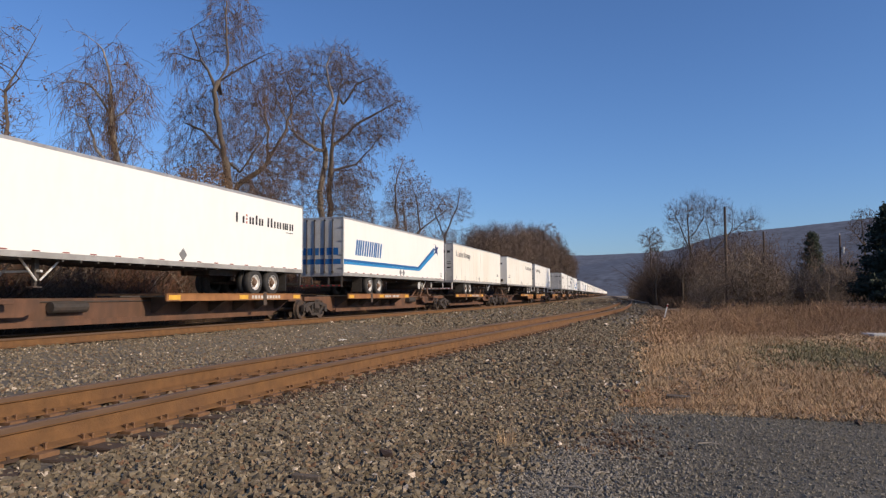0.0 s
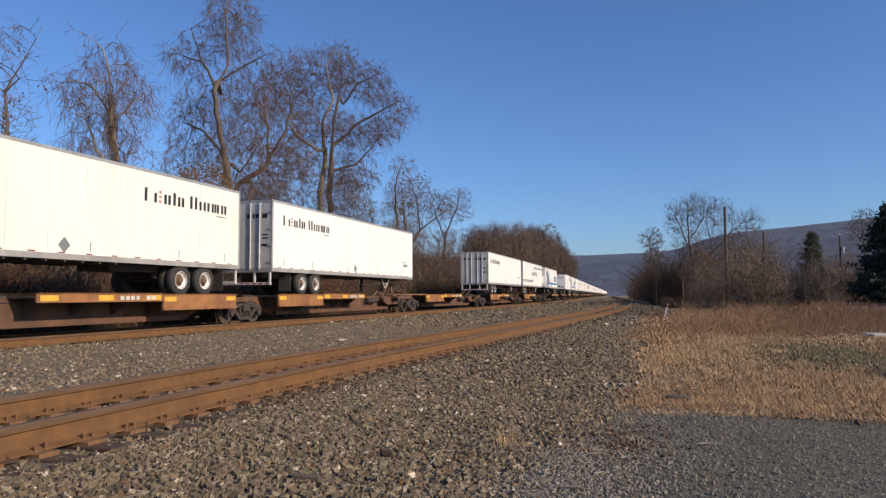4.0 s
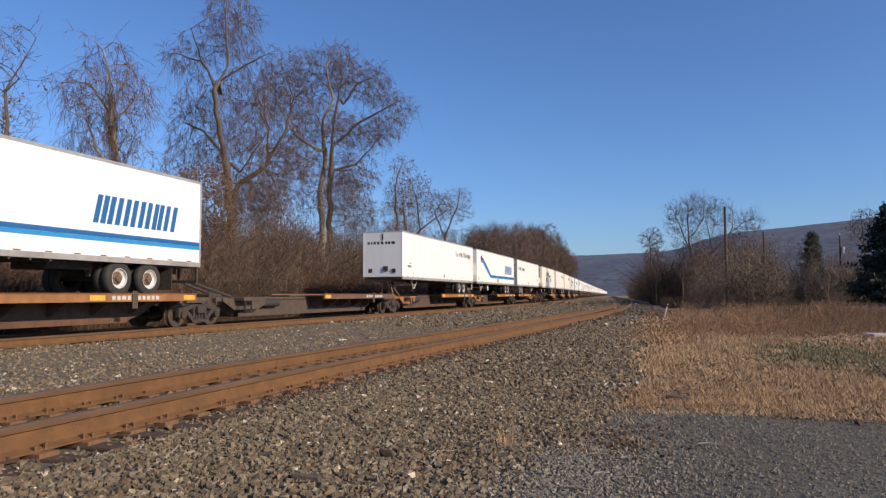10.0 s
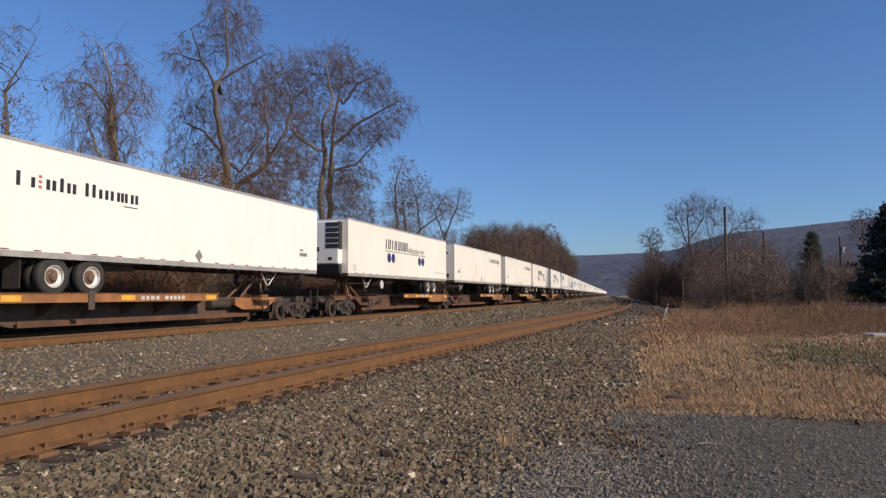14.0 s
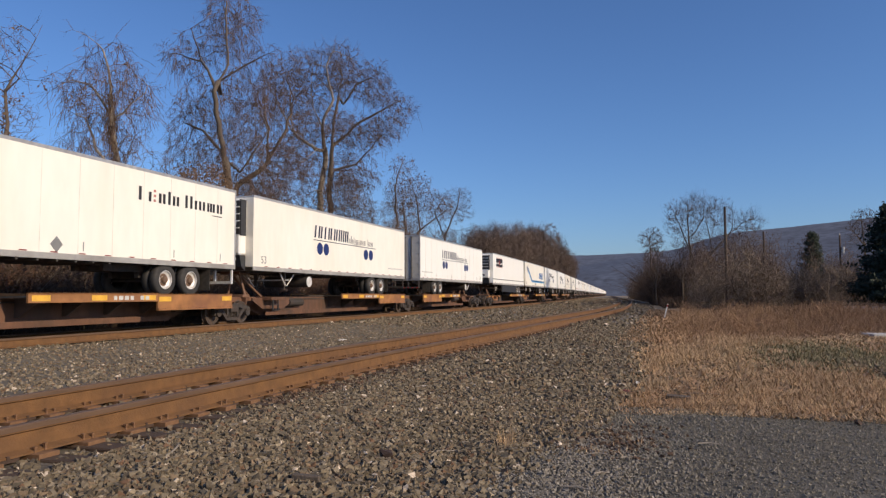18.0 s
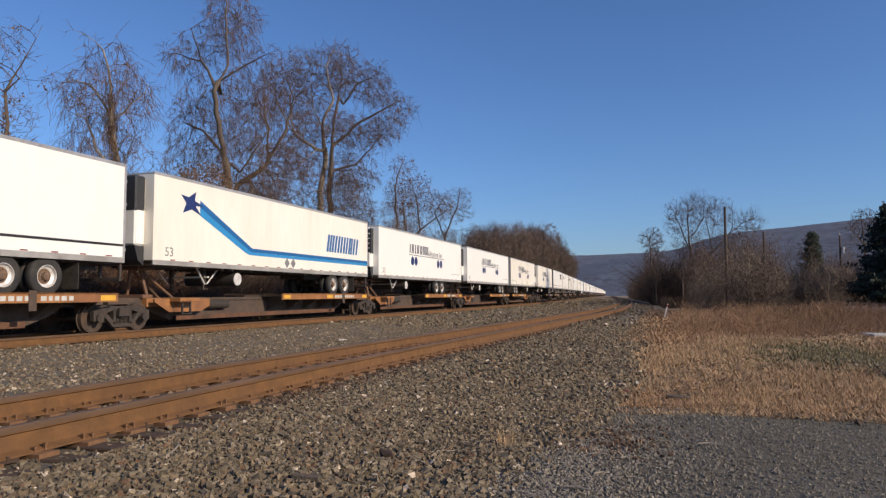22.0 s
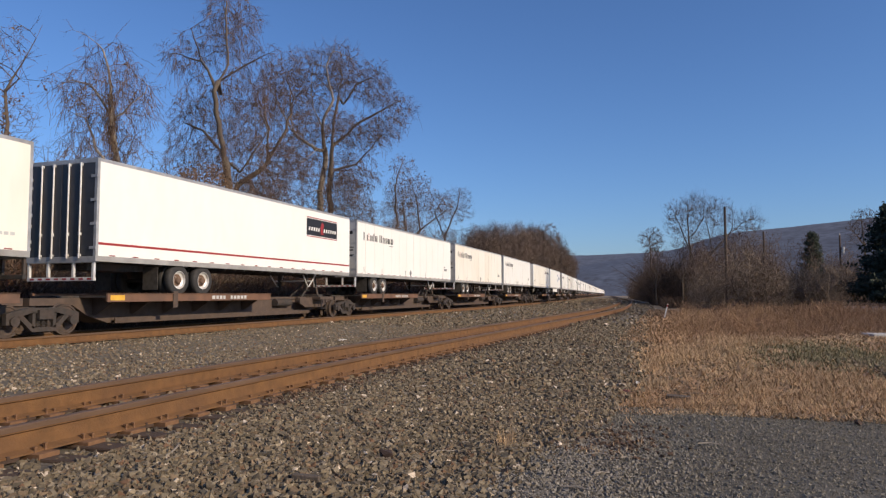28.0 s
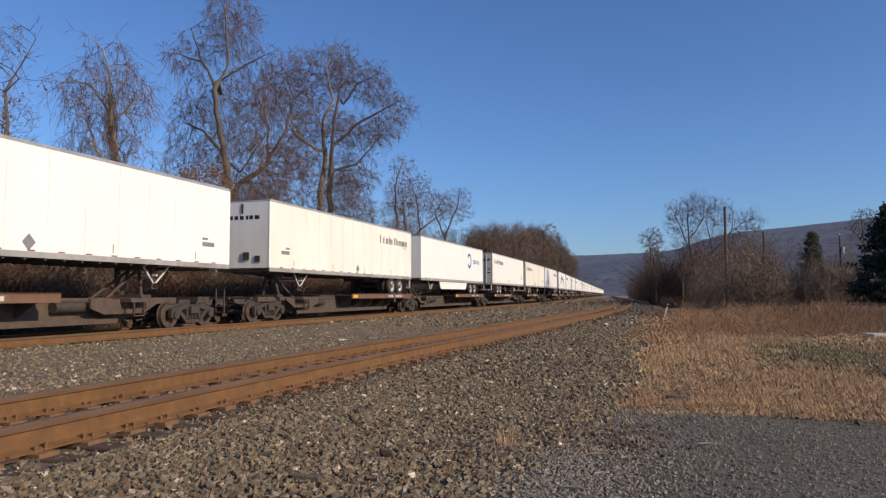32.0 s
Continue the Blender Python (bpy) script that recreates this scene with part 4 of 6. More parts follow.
def trailer(kind, cream, tandem=2.75, close=True):
    """A 53-foot highway trailer with its rear towards -Y, standing on its tyres at z = 0."""
    e = new("semi_trailer")
    paint = CREAM if cream else WHITE
    reefer = kind in ("star", "dots_cold", "panel_cold")
    tone = "cream" if cream else "white"
    part("body", shared("body_" + tone, trailer_body, paint), None, e)
    part("roof", shared("roof", lambda: boxes((-HALF + 0.02, HALF - 0.02, -L / 2 + 0.06, L / 2 - 0.01, HIGH - 0.088, HIGH - 0.02), bevel=0.02), ALU), None, e, "weathered aluminium roof")
    for s in (-1, 1):
        part("bottom_rail", shared("bottom_rail%d" % s, lambda: boxes((s * (HALF - 0.05), s * (HALF + 0.006), -L / 2 + 0.01, L / 2 - 0.02, LOW, LOW + 0.16), bevel=0.006), PALEALU), None, e, "pale aluminium bottom rail")
        part("top_rail", shared("top_rail%d" % s, lambda: boxes((s * (HALF - 0.06), s * (HALF + 0.004), -L / 2 + 0.01, L / 2 - 0.01, HIGH - 0.10, HIGH), bevel=0.008), ALU), None, e, "grey aluminium top rail")
        part("corner_post", shared("corner_post%d" % s, lambda: boxes((s * (HALF - 0.1), s * (HALF + 0.005), -L / 2, -L / 2 + 0.09, LOW, HIGH - 0.002), bevel=0.006), ALU), None, e)
        if not reefer:
            part("nose_corner", shared("nose_corner%d" % s, lambda: boxes((s * (HALF - 0.07), s * (HALF + 0.010), L / 2 - 0.07, L / 2 + 0.010, LOW + 0.17, HIGH - 0.105), bevel=0.022), WHITE), None, e, "rounded white corner post")
        if not close:
            continue
        part("landing_leg", shared("landing_leg%d" % s, lambda: boxes((s * 0.62, s * 0.76, L / 2 - 3.35, L / 2 - 3.21, 0.42, LOW + 0.05), (s * 0.655, s * 0.725, L / 2 - 3.32, L / 2 - 3.24, 0.24, 0.45), (s * 0.57, s * 0.81, L / 2 - 3.42, L / 2 - 3.14, 0.21, 0.245), bevel=0.006), STEEL), None, e)
        part("mudflap", shared("mudflap%d_%.2f" % (s, tandem), lambda: boxes((s * 0.65, s * 1.22, -L / 2 + tandem - 1.02, -L / 2 + tandem - 1.0, 0.18, 0.90)), MUDDY), None, e, "mud-caked rubber flap")
    # conspicuity tape and seams
    if close:
        tagged(part("reflective_tape", printed("tape", lambda p: [p.bar(0.5 + 0.92 * k, 0.72 + 0.92 * k, LOW + 0.168, LOW + 0.20) for k in range(17)], TAPERED), None, e, "short red reflective dashes"), kind="stuff")
    if close and kind in ("crest_old", "dots", "plain"):
        part("panel_seam", printed("seams", lambda p: [p.bar(d, d + 0.012, LOW + 0.165, HIGH - 0.105, 0.003) for d in SEAMS], SEAMGREY), None, e)
        part("rail_rivet_line", printed("rivets", lambda p: [p.bar(0.9 + 1.22 * k, 0.935 + 1.22 * k, LOW + 0.26, LOW + 0.52, 0.004) for k in (0, 2, 5, 8, 11)], GREYPRINT), None, e)
    if kind in ("crest_old", "crest_new", "star", "dots", "dots_cold"):
        part("placard", printed("placard_" + kind[:4], lambda p: [p.shape([(c - 0.20, 1.35), (c, 1.13), (c + 0.20, 1.35), (c, 1.57)]) for c in ((7.75, 8.25) if kind == "star" else (7.9,))] if kind[0] != "d" else [p.bar(0.45 + 0.17 * k, 0.57 + 0.17 * k, 1.48, 1.56) for k in range(13)], GREYPRINT if kind[0] != "d" else PALEPRINT), None, e)
    # rear doors
    pale_rods = kind in ("crest_old", "panel_van")
    door_paint = DARKDOOR if kind == "panel_van" else GREYDOOR
    for s in (-1, 1):
        d = part("door", shared("door%d_%s" % (s, door_paint.name), lambda: boxes((s * 0.012, s * (HALF - 0.10), -L / 2 + 0.005, -L / 2 + 0.055, LOW + 0.15, HIGH - 0.13), bevel=0.006), door_paint), None, e, "closed swing door with lock rods")
        for k, x in enumerate((0.28, 0.72) if close else ()):
            part("lock_rod", shared("lock_rod%d%d%s" % (s, k, pale_rods), lambda: cyl(boxes((s * x - 0.045, s * x + 0.045, -L / 2 - 0.03, -L / 2 + 0.004, LOW + 0.75, LOW + 0.83), (s * x - 0.05, s * x + 0.05, -L / 2 - 0.035, -L / 2 + 0.004, LOW + 0.16, LOW + 0.22), (s * x - 0.05, s * x + 0.05, -L / 2 - 0.035, -L / 2 + 0.004, HIGH - 0.2, HIGH - 0.14)), (s * x, -L / 2 - 0.028, LOW + 0.1), (s * x, -L / 2 - 0.028, HIGH - 0.12), 0.024, 8), RIM if pale_rods else STEEL), None, d)
        for k in range(4 if close else 0):
            part("hinge", shared("hinge%d%d" % (s, k), lambda: boxes((s * (HALF - 0.22), s * (HALF + 0.012), -L / 2 - 0.022, -L / 2 + 0.002, LOW + 0.35 + k * 0.68, LOW + 0.43 + k * 0.68), bevel=0.006), ALU), None, d)
    part("door_header", shared("door_header", lambda: boxes((-HALF + 0.09, HALF - 0.09, -L / 2 + 0.001, -L / 2 + 0.07, HIGH - 0.128, HIGH - 0.004), bevel=0.006), ALU), None, e)
    part("rear_sill", shared("rear_sill", lambda: boxes((-HALF + 0.09, HALF - 0.09, -L / 2 + 0.001, -L / 2 + 0.1, LOW - 0.03, LOW + 0.148), bevel=0.006), ALU), None, e)
    part("bumper", shared("bumper%s" % pale_rods, lambda: boxes((-1.22, 1.22, -L / 2 + 0.02, -L / 2 + 0.12, 0.42, 0.52), (-1.22, -1.14, -L / 2 + 0.025, -L / 2 + 0.1, 0.522, LOW), (1.14, 1.22, -L / 2 + 0.025, -L / 2 + 0.1, 0.522, LOW), (-0.5, -0.42, -L / 2 + 0.025, -L / 2 + 0.1, 0.522, LOW - 0.032), (0.42, 0.5, -L / 2 + 0.025, -L / 2 + 0.1, 0.522, LOW - 0.032), bevel=0.006), RIM if pale_rods else STEEL), None, e, "steel rear bumper guard")
    if close:
        part("bumper_tape", shared("bumper_tape", lambda: boxes(*[(-1.1 + 0.3 * k, -0.95 + 0.3 * k, -L / 2 + 0.014, -L / 2 + 0.019, 0.445, 0.495) for k in range(8)]), RED), None, e, "red and silver bumper tape")["kind"] = "stuff"
        if kind in ("star", "jog", "dots", "dots_cold"):
            for s in (-1, 1):
                part("length_mark", length_mark(s), None, e, "grey length figures")
    # chassis, axles, wheels
    part("underframe", shared("underframe%.2f" % tandem, lambda: boxes((-0.62, -0.48, -L / 2 + 0.4, -L / 2 + 5.6, 0.74, LOW - 0.002), (0.48, 0.62, -L / 2 + 0.4, -L / 2 + 5.6, 0.74, LOW - 0.002), (-0.48, 0.48, -L / 2 + 0.5, -L / 2 + 0.62, 0.76, 0.9), (-0.48, 0.48, -L / 2 + 5.3, -L / 2 + 5.42, 0.76, 0.9)), STEEL), None, e)
    if close:
        part("king_pin_plate", shared("king_pin_plate", lambda: boxes((-0.7, 0.7, L / 2 - 2.2, L / 2 - 0.4, LOW - 0.07, LOW - 0.002)), STEEL), None, e)
    if close:
        part("leg_brace", shared("leg_brace", lambda: leg_brace_mesh(), RIM), None, e, "pale diagonal landing gear braces")
    for k in range(12 if close else 0):
        cm = part("cross_member", shared("cross_member", lambda: boxes((-1.27, 1.27, 0, 0.06, LOW - 0.06, LOW + 0.02)), STEEL), None, e)
        cm.matrix_basis = pose(0, -L / 2 + 6 + k * 0.6, 0)
    for k in (0, 1):
        y = -L / 2 + tandem + 1.24 * k
        ax = part("axle", shared("axle%.2f%d" % (tandem, k), lambda: cyl(boxes((-0.6, -0.44, y - 0.5, y + 0.5, 0.56, 0.74), (0.44, 0.6, y - 0.5, y + 0.5, 0.56, 0.74)), (-1.0, y, 0.5), (1.0, y, 0.5), 0.065, 10), STEEL), None, e)
        for s in (-1, 1):
            for j, x in enumerate((1.10, 0.80) if close else (1.10,)):
                ty = part("tyre", shared("tyre", tyre_mesh, RUBBER, True), None, ax)
                ty.matrix_basis = pose(s * x, y, 0.505, 0, 0, 0 if s > 0 else 180)
                if j == 0:
                    rm = part("rim", shared("rim", rim_mesh, RIM), None, ax, "white painted steel wheel rim")
                    rm.matrix_basis = pose(s * x, y, 0.505, 0, 0, 0 if s > 0 else 180)
                    if close:
                        part("hub", shared("hub", hub_mesh, HUB), None, ax, "rusty wheel hub").matrix_basis = rm.matrix_basis
    label = LABELS[kind]
    if cream:
        label = label.replace("white", "cream")
    if kind == "crest_old" or kind == "crest_new":
        part("side_lettering", printed("crest_" + kind, crest(*CREST_AT[kind]), BLACK), None, e, "black block lettering marks")
        tagged(part("accent_dots", printed("accent_" + kind, crest_dots(*CREST_AT[kind]), FADEDRED), None, e, "small faded red dots"), kind="stuff")
        part("door_lettering", shared("crest_door", lambda: boxes(*[(x, x + w, -L / 2 - 0.002, -L / 2 + 0.004, 3.16, 3.34) for x, w in ((-1.0, 0.16), (-0.80, 0.10), (-0.62, 0.14), (-0.42, 0.08), (0.1, 0.17), (0.36, 0.1), (0.5, 0.16), (0.82, 0.24))], (0.82, 1.12, -L / 2 - 0.002, -L / 2 + 0.004, 2.45, 2.5), (0.84, 1.1, -L / 2 - 0.002, -L / 2 + 0.004, 2.3, 2.36), (0.8, 1.14, -L / 2 - 0.002, -L / 2 + 0.004, 2.0, 2.1)), BLACK), None, e)
        part("nose_lettering", shared("crest_nose", lambda: boxes(*[(x, x + w, L / 2 - 0.004, L / 2 + 0.003, 3.10, 3.26) for x, w in ((0.85, 0.16), (0.68, 0.1), (0.46, 0.14), (0.22, 0.16), (-0.05, 0.17), (-0.28, 0.12), (-0.5, 0.17), (-0.8, 0.22))]), BLACK), None, e)
        part("unit_marks", printed("unit_marks", lambda p: [p.bar(14.7, 15.0, 1.92, 2.0), p.bar(14.7, 15.35, 1.70, 1.85)], GREYPRINT), None, e, "small grey marking bars")
        part("nose_fittings", shared("nose_fit", lambda: boxes((-0.35, -0.08, L / 2 - 0.002, L / 2 + 0.06, 1.45, 1.75), (-0.85, -0.62, L / 2 - 0.002, L / 2 + 0.04, 1.35, 1.6), (0.7, 0.95, L / 2 - 0.002, L / 2 + 0.004, 1.35, 1.6), (-0.04, 0.04, L / 2 - 0.002, L / 2 + 0.03, 3.35, 3.75)), STEEL), None, e)
    elif kind == "star":
        part("door_stripe", shared("door_stripe", lambda: boxes((-1.16, 1.16, -L / 2 - 0.001, -L / 2 + 0.004, 1.54, 1.80)), BLUE), None, e, "blue stripe across the doors")
        part("door_lettering", shared("star_door", lambda: boxes(*[(-1.05 + 0.36 * k, -0.78 + 0.36 * k, -L / 2 - 0.002, -L / 2 + 0.004, 2.0, 2.36) for k in range(6)]), BLUE), None, e, "blue block lettering marks")
        part("side_lettering", printed("star_word", slanted_blocks, BLUE), None, e, "blue slanted block lettering marks")
        part("stripe", printed("star_stripe", star_stripe, CYAN), None, e, "light blue stripe bending up towards the nose")
        part("stripe_edge", printed("star_stripe_dark", star_stripe_dark, BLUE), None, e, "deep blue stripe edge")
        part("star_mark", printed("star_mark", star, NAVY), None, e, "navy star-shaped arrow mark")
    elif kind in ("dots", "dots_cold"):
        part("side_lettering", printed("navy_big", navy_big, DARKBLUE), None, e, "navy slanted block lettering marks")
        part("small_lettering", printed("navy_small", navy_small, DARKBLUE), None, e, "small navy lettering marks")
        part("underline", printed("navy_line", lambda p: [p.poly(sd, [(a, 2.50), (b, 2.50), (b, 2.535), (a, 2.535)], 0.004) for sd, a, b in ((1, 4.72, 11.62), (-1, 4.45, 11.45))], DARKBLUE), None, e)
        for k in range(4):
            part("disc_mark", printed("navy_dot%d" % k, navy_dot(k), NAVY), None, e, "round navy disc")
    elif kind in ("panel_cold", "panel_van"):
        part("logo_panel", printed("logo_panel", lambda p: p.bar(11.9, 14.85, 2.70, 3.46), BLACK), None, e, "black logo panel")
        tagged(part("logo_marks", printed("logo_marks", lambda p: [p.word(13.4, 2.92, [(1, 0.16, 1)] * 5 + [(0, 0.24, 1)] + [(1, 0.16, 1)] * 6, 0.16, 0.3, 0.06, 0.12, 0.006)], WHITEPRINT), None, e), kind="stuff")
        part("logo_flame", printed("logo_flame", lambda p: p.shape([(13.22, 2.80), (13.5, 2.80), (13.42, 3.03), (13.54, 3.28), (13.32, 3.38), (13.17, 3.13)], 0.007), RED), None, e, "red flame mark")
        part("logo_border", printed("logo_border", lambda p: [p.bar(11.9, 14.85, 2.63, 2.67), p.bar(11.9, 14.85, 3.49, 3.53)], RED), None, e)
        part("side_stripe", printed("side_stripe_" + kind, lambda p: p.bar(0.05, L - 0.05, 1.44, 1.51), BLACK if kind == "panel_cold" else RED), None, e, "thin dark stripe" if kind == "panel_cold" else "thin red stripe")
        if kind == "panel_cold":
            for s in (-1, 1):
                part("side_skirt", shared("skirt%d" % s, lambda: slab([(L / 2 - 4.3, 0.90), (L / 2 - 4.3, 0.38), (L / 2 - 4.0, 0.3), (-L / 2 + 5.0, 0.22), (-L / 2 + 4.6, 0.30), (-L / 2 + 4.6, 0.94), (L / 2 - 4.3, 0.94)], s * 1.22, s * 1.25), CHARCOAL), None, e, "charcoal aerodynamic side skirt")
    elif kind == "jog":
        part("line_marks", printed("jog_lines", jog_lines, DARKBLUE), None, e, "twin navy lines stepping up along the side")
        part("side_lettering", printed("jog_words", jog_words, DARKBLUE), None, e, "navy slanted lettering marks")
    elif kind == "ring":
        part("ring_mark", printed("ring", lambda p: [p.shape([(4.4 + r * math.cos(a), 2.75 + r * math.sin(a)) for r, a in [(0.62, 0.5 + 0.26 * k) for k in range(21)] + [(0.40, 0.5 + 0.26 * k) for k in range(20, -1, -1)]])], BLUE), None, e, "blue open ring mark")
        part("side_lettering", printed("ring_word", lambda p: p.word(2.3, 2.55, [(2, 0.3, 1), (2, 0.28, 1), (1, 0.1, 1), (2, 0.3, 1), (2, 0.3, 1), (1, 0.1, 1)], 0.34, 0.1, 0.1), BLUE), None, e)
        for s in (-1, 1):
            part("side_skirt", shared("wskirt%d" % s, lambda: slab([(L / 2 - 4.0, 0.94), (L / 2 - 4.4, 0.42), (-L / 2 + 5.4, 0.42), (-L / 2 + 5.0, 0.94)], s * 1.21, s * 1.24), WHITE), None, e, "white side skirt")
    if reefer:
        u = part("cooling_unit", shared("cooling_" + kind, lambda: boxes((-0.98, 0.98, L / 2 - 0.002, L / 2 + 0.42, 1.55, 3.72), bevel=0.06), WHITE), None, e, "white nose-mounted cooling unit")
        if kind == "star":
            part("grille", shared("grille_a", lambda: boxes((-1.0, 1.0, L / 2 + 0.02, L / 2 + 0.44, 2.62, 3.74), bevel=0.05), CHARCOAL), None, u, "black upper grille")
        else:
            part("grille", shared("grille_b", lambda: boxes(*[(-0.95, -0.25, L / 2 + 0.405, L / 2 + 0.435, 2.35 + 0.27 * k, 2.57 + 0.27 * k) for k in range(5)], (-1.0, -0.9, L / 2 + 0.05, L / 2 + 0.4, 2.3, 3.7)), CHARCOAL), None, u, "black louvred grille")
        part("logo_patch", shared("cool_logo", lambda: boxes((-0.2 + 0.3, 0.75, L / 2 + 0.418, L / 2 + 0.442, 2.2, 2.42), (-0.6, -0.4, L / 2 + 0.418, L / 2 + 0.43, 1.75, 1.9), (0.2, 0.45, L / 2 + 0.418, L / 2 + 0.43, 1.75, 1.85)), BLACK), None, u)
        part("lower_shroud", shared("cool_base", lambda: slab([(L / 2 - 0.001, LOW), (L / 2 - 0.001, 1.545), (L / 2 + 0.40, 1.545), (L / 2 + 0.25, 1.1), (L / 2 + 0.05, LOW)], -0.95, 0.95), CHARCOAL), None, u, "dark lower shroud")
    if reefer or kind == "dots":
        tank = part("fuel_tank", shared("fuel_tank", lambda: cyl(bmesh.new(), (-1.10, L / 2 - 4.75, 0.60), (1.10, L / 2 - 4.75, 0.60), 0.25, 18), TRUCK), None, e, "round fuel tank slung beneath")
        for s in (-1, 1):
            part("tank_end", shared("tank_end%d" % s, lambda: cyl(bmesh.new(), (s * 1.101, L / 2 - 4.75, 0.60), (s * 1.125, L / 2 - 4.75, 0.60), 0.235, 18), RIM), None, tank, "pale tank end")
        part("tank_strap", shared("tank_strap", lambda: boxes(*[(x, x + 0.06, L / 2 - 4.79, L / 2 - 4.71, 0.80, LOW - 0.002) for x in (-0.9, -0.4, 0.4, 0.9)]), STEEL), None, tank)
    return tagged(e, label, "trailer", "trailers on the train")


def leg_brace_mesh():
    bm = boxes((-0.9, 0.9, L / 2 - 3.33, L / 2 - 3.25, 0.62, 0.68))
    for s in (-1, 1):
        for k in (-1, 1):
            cyl(bm, (s * 0.86, L / 2 - 3.28 + k * 0.62, LOW + 0.01), (s * 0.80, L / 2 - 3.28 + k * 0.05, 0.40), 0.03, 6)
    return bm


def length_mark(s):
    """The figures 53, set low on the side near the nose."""
    key = "length_mark%d" % s
    if key not in CACHE:
        txt = bpy.data.curves.new("length_mark", "FONT")
        txt.body, txt.size, txt.extrude, txt.align_x = "53", 0.42, 0.002, "CENTER"
        ob = bpy.data.objects.new("length_mark", txt)
        me = bpy.data.meshes.new_from_object(ob)
        bpy.data.objects.remove(ob)
        me.transform(pose(s * (HALF + 0.002), L / 2 - 0.75, LOW + 0.30, 90, 0, 90 * s))
        me.materials.clear()
        me.materials.append(GREYPRINT)
        CACHE[key] = me
    return CACHE[key]


CREST_AT = {"crest_old": (2.92, 0.42), "crest_new": (2.74, 0.37)}
LABELS = {
    "crest_old": "white highway trailer with black side lettering riding a spine car",
    "crest_new": "clean white highway trailer with small black lettering on a spine car",
    "star": "white refrigerated trailer with blue stripe and star on a spine car",
    "dots": "white trailer with navy lettering and paired navy discs",
    "dots_cold": "white refrigerated trailer with navy lettering and paired discs",
    "panel_cold": "white refrigerated trailer with black logo panel and charcoal skirts",
    "panel_van": "white trailer with black doors, red stripe and black logo panel",
    "jog": "white trailer with twin navy lines and navy lettering",
    "ring": "white trailer with a blue ring mark and white skirts",
    "plain": "plain white highway trailer riding far down the train",
}


def tyre_mesh():
    """A dual tyre turned about X: rounded tread and shoulder, sidewall dished towards the rim."""
    prof = [(-0.13, 0.30), (-0.135, 0.40), (-0.12, 0.475), (-0.085, 0.505), (0.085, 0.505), (0.12, 0.475), (0.135, 0.40), (0.13, 0.30)]
    return lathe(prof, 28)


def rim_mesh():
    bm = lathe([(0.10, 0.302), (0.125, 0.305), (0.128, 0.285), (0.06, 0.27), (0.02, 0.20), (0.02, 0.12), (0.06, 0.11), (0.13, 0.10), (0.14, 0.06), (0.14, 0.001)], 24)
    return bm


def hub_mesh():
    bm = lathe([(0.026, 0.205), (0.028, 0.118), (0.064, 0.114), (0.134, 0.104), (0.146, 0.062), (0.146, 0.001)], 16)
    for k in range(10):
        a = k * math.pi / 5
        cyl(bm, (0.025, 0.16 * math.cos(a), 0.16 * math.sin(a)), (0.055, 0.16 * math.cos(a), 0.16 * math.sin(a)), 0.016, 6)
    return bm


def lathe(prof, n):
    bm = bmesh.new()
    rings = [[bm.verts.new((x, r * math.cos(2 * math.pi * k / n), r * math.sin(2 * math.pi * k / n))) for k in range(n)] for x, r in prof]
    for a, b in zip(rings, rings[1:]):
        for k in range(n):
            bm.faces.new((a[k], b[k], b[(k + 1) % n], a[(k + 1) % n]))
    bmesh.ops.recalc_face_normals(bm, faces=bm.faces)
    return bm


# ---- spine cars ----
def wheelset_mesh():
    bm = lathe([(-0.82, 0.001), (-0.82, 0.16), (-0.80, 0.17), (-0.80, 0.36), (-0.82, 0.37), (-0.82, 0.42), (-0.70, 0.43), (-0.69, 0.455), (-0.665, 0.455), (-0.665, 0.36), (-0.70, 0.34), (-0.70, 0.17), (-0.60, 0.09), (0.60, 0.09), (0.70, 0.17), (0.70, 0.34), (0.665, 0.36), (0.665, 0.455), (0.69, 0.455), (0.70, 0.43), (0.82, 0.42), (0.82, 0.37), (0.80, 0.36), (0.80, 0.17), (0.82, 0.16), (0.82, 0.001)], 24)
    for s in (-1, 1):
        cyl(bm, (s * 0.82, 0, 0), (s * 1.06, 0, 0), 0.085, 10)
        for k in range(3):
            a = k * 2.094
            box(bm, s * 1.055, s * 1.075, 0.05 * math.cos(a) - 0.014, 0.05 * math.cos(a) + 0.014, 0.05 * math.sin(a) - 0.014, 0.05 * math.sin(a) + 0.014)
    return bm


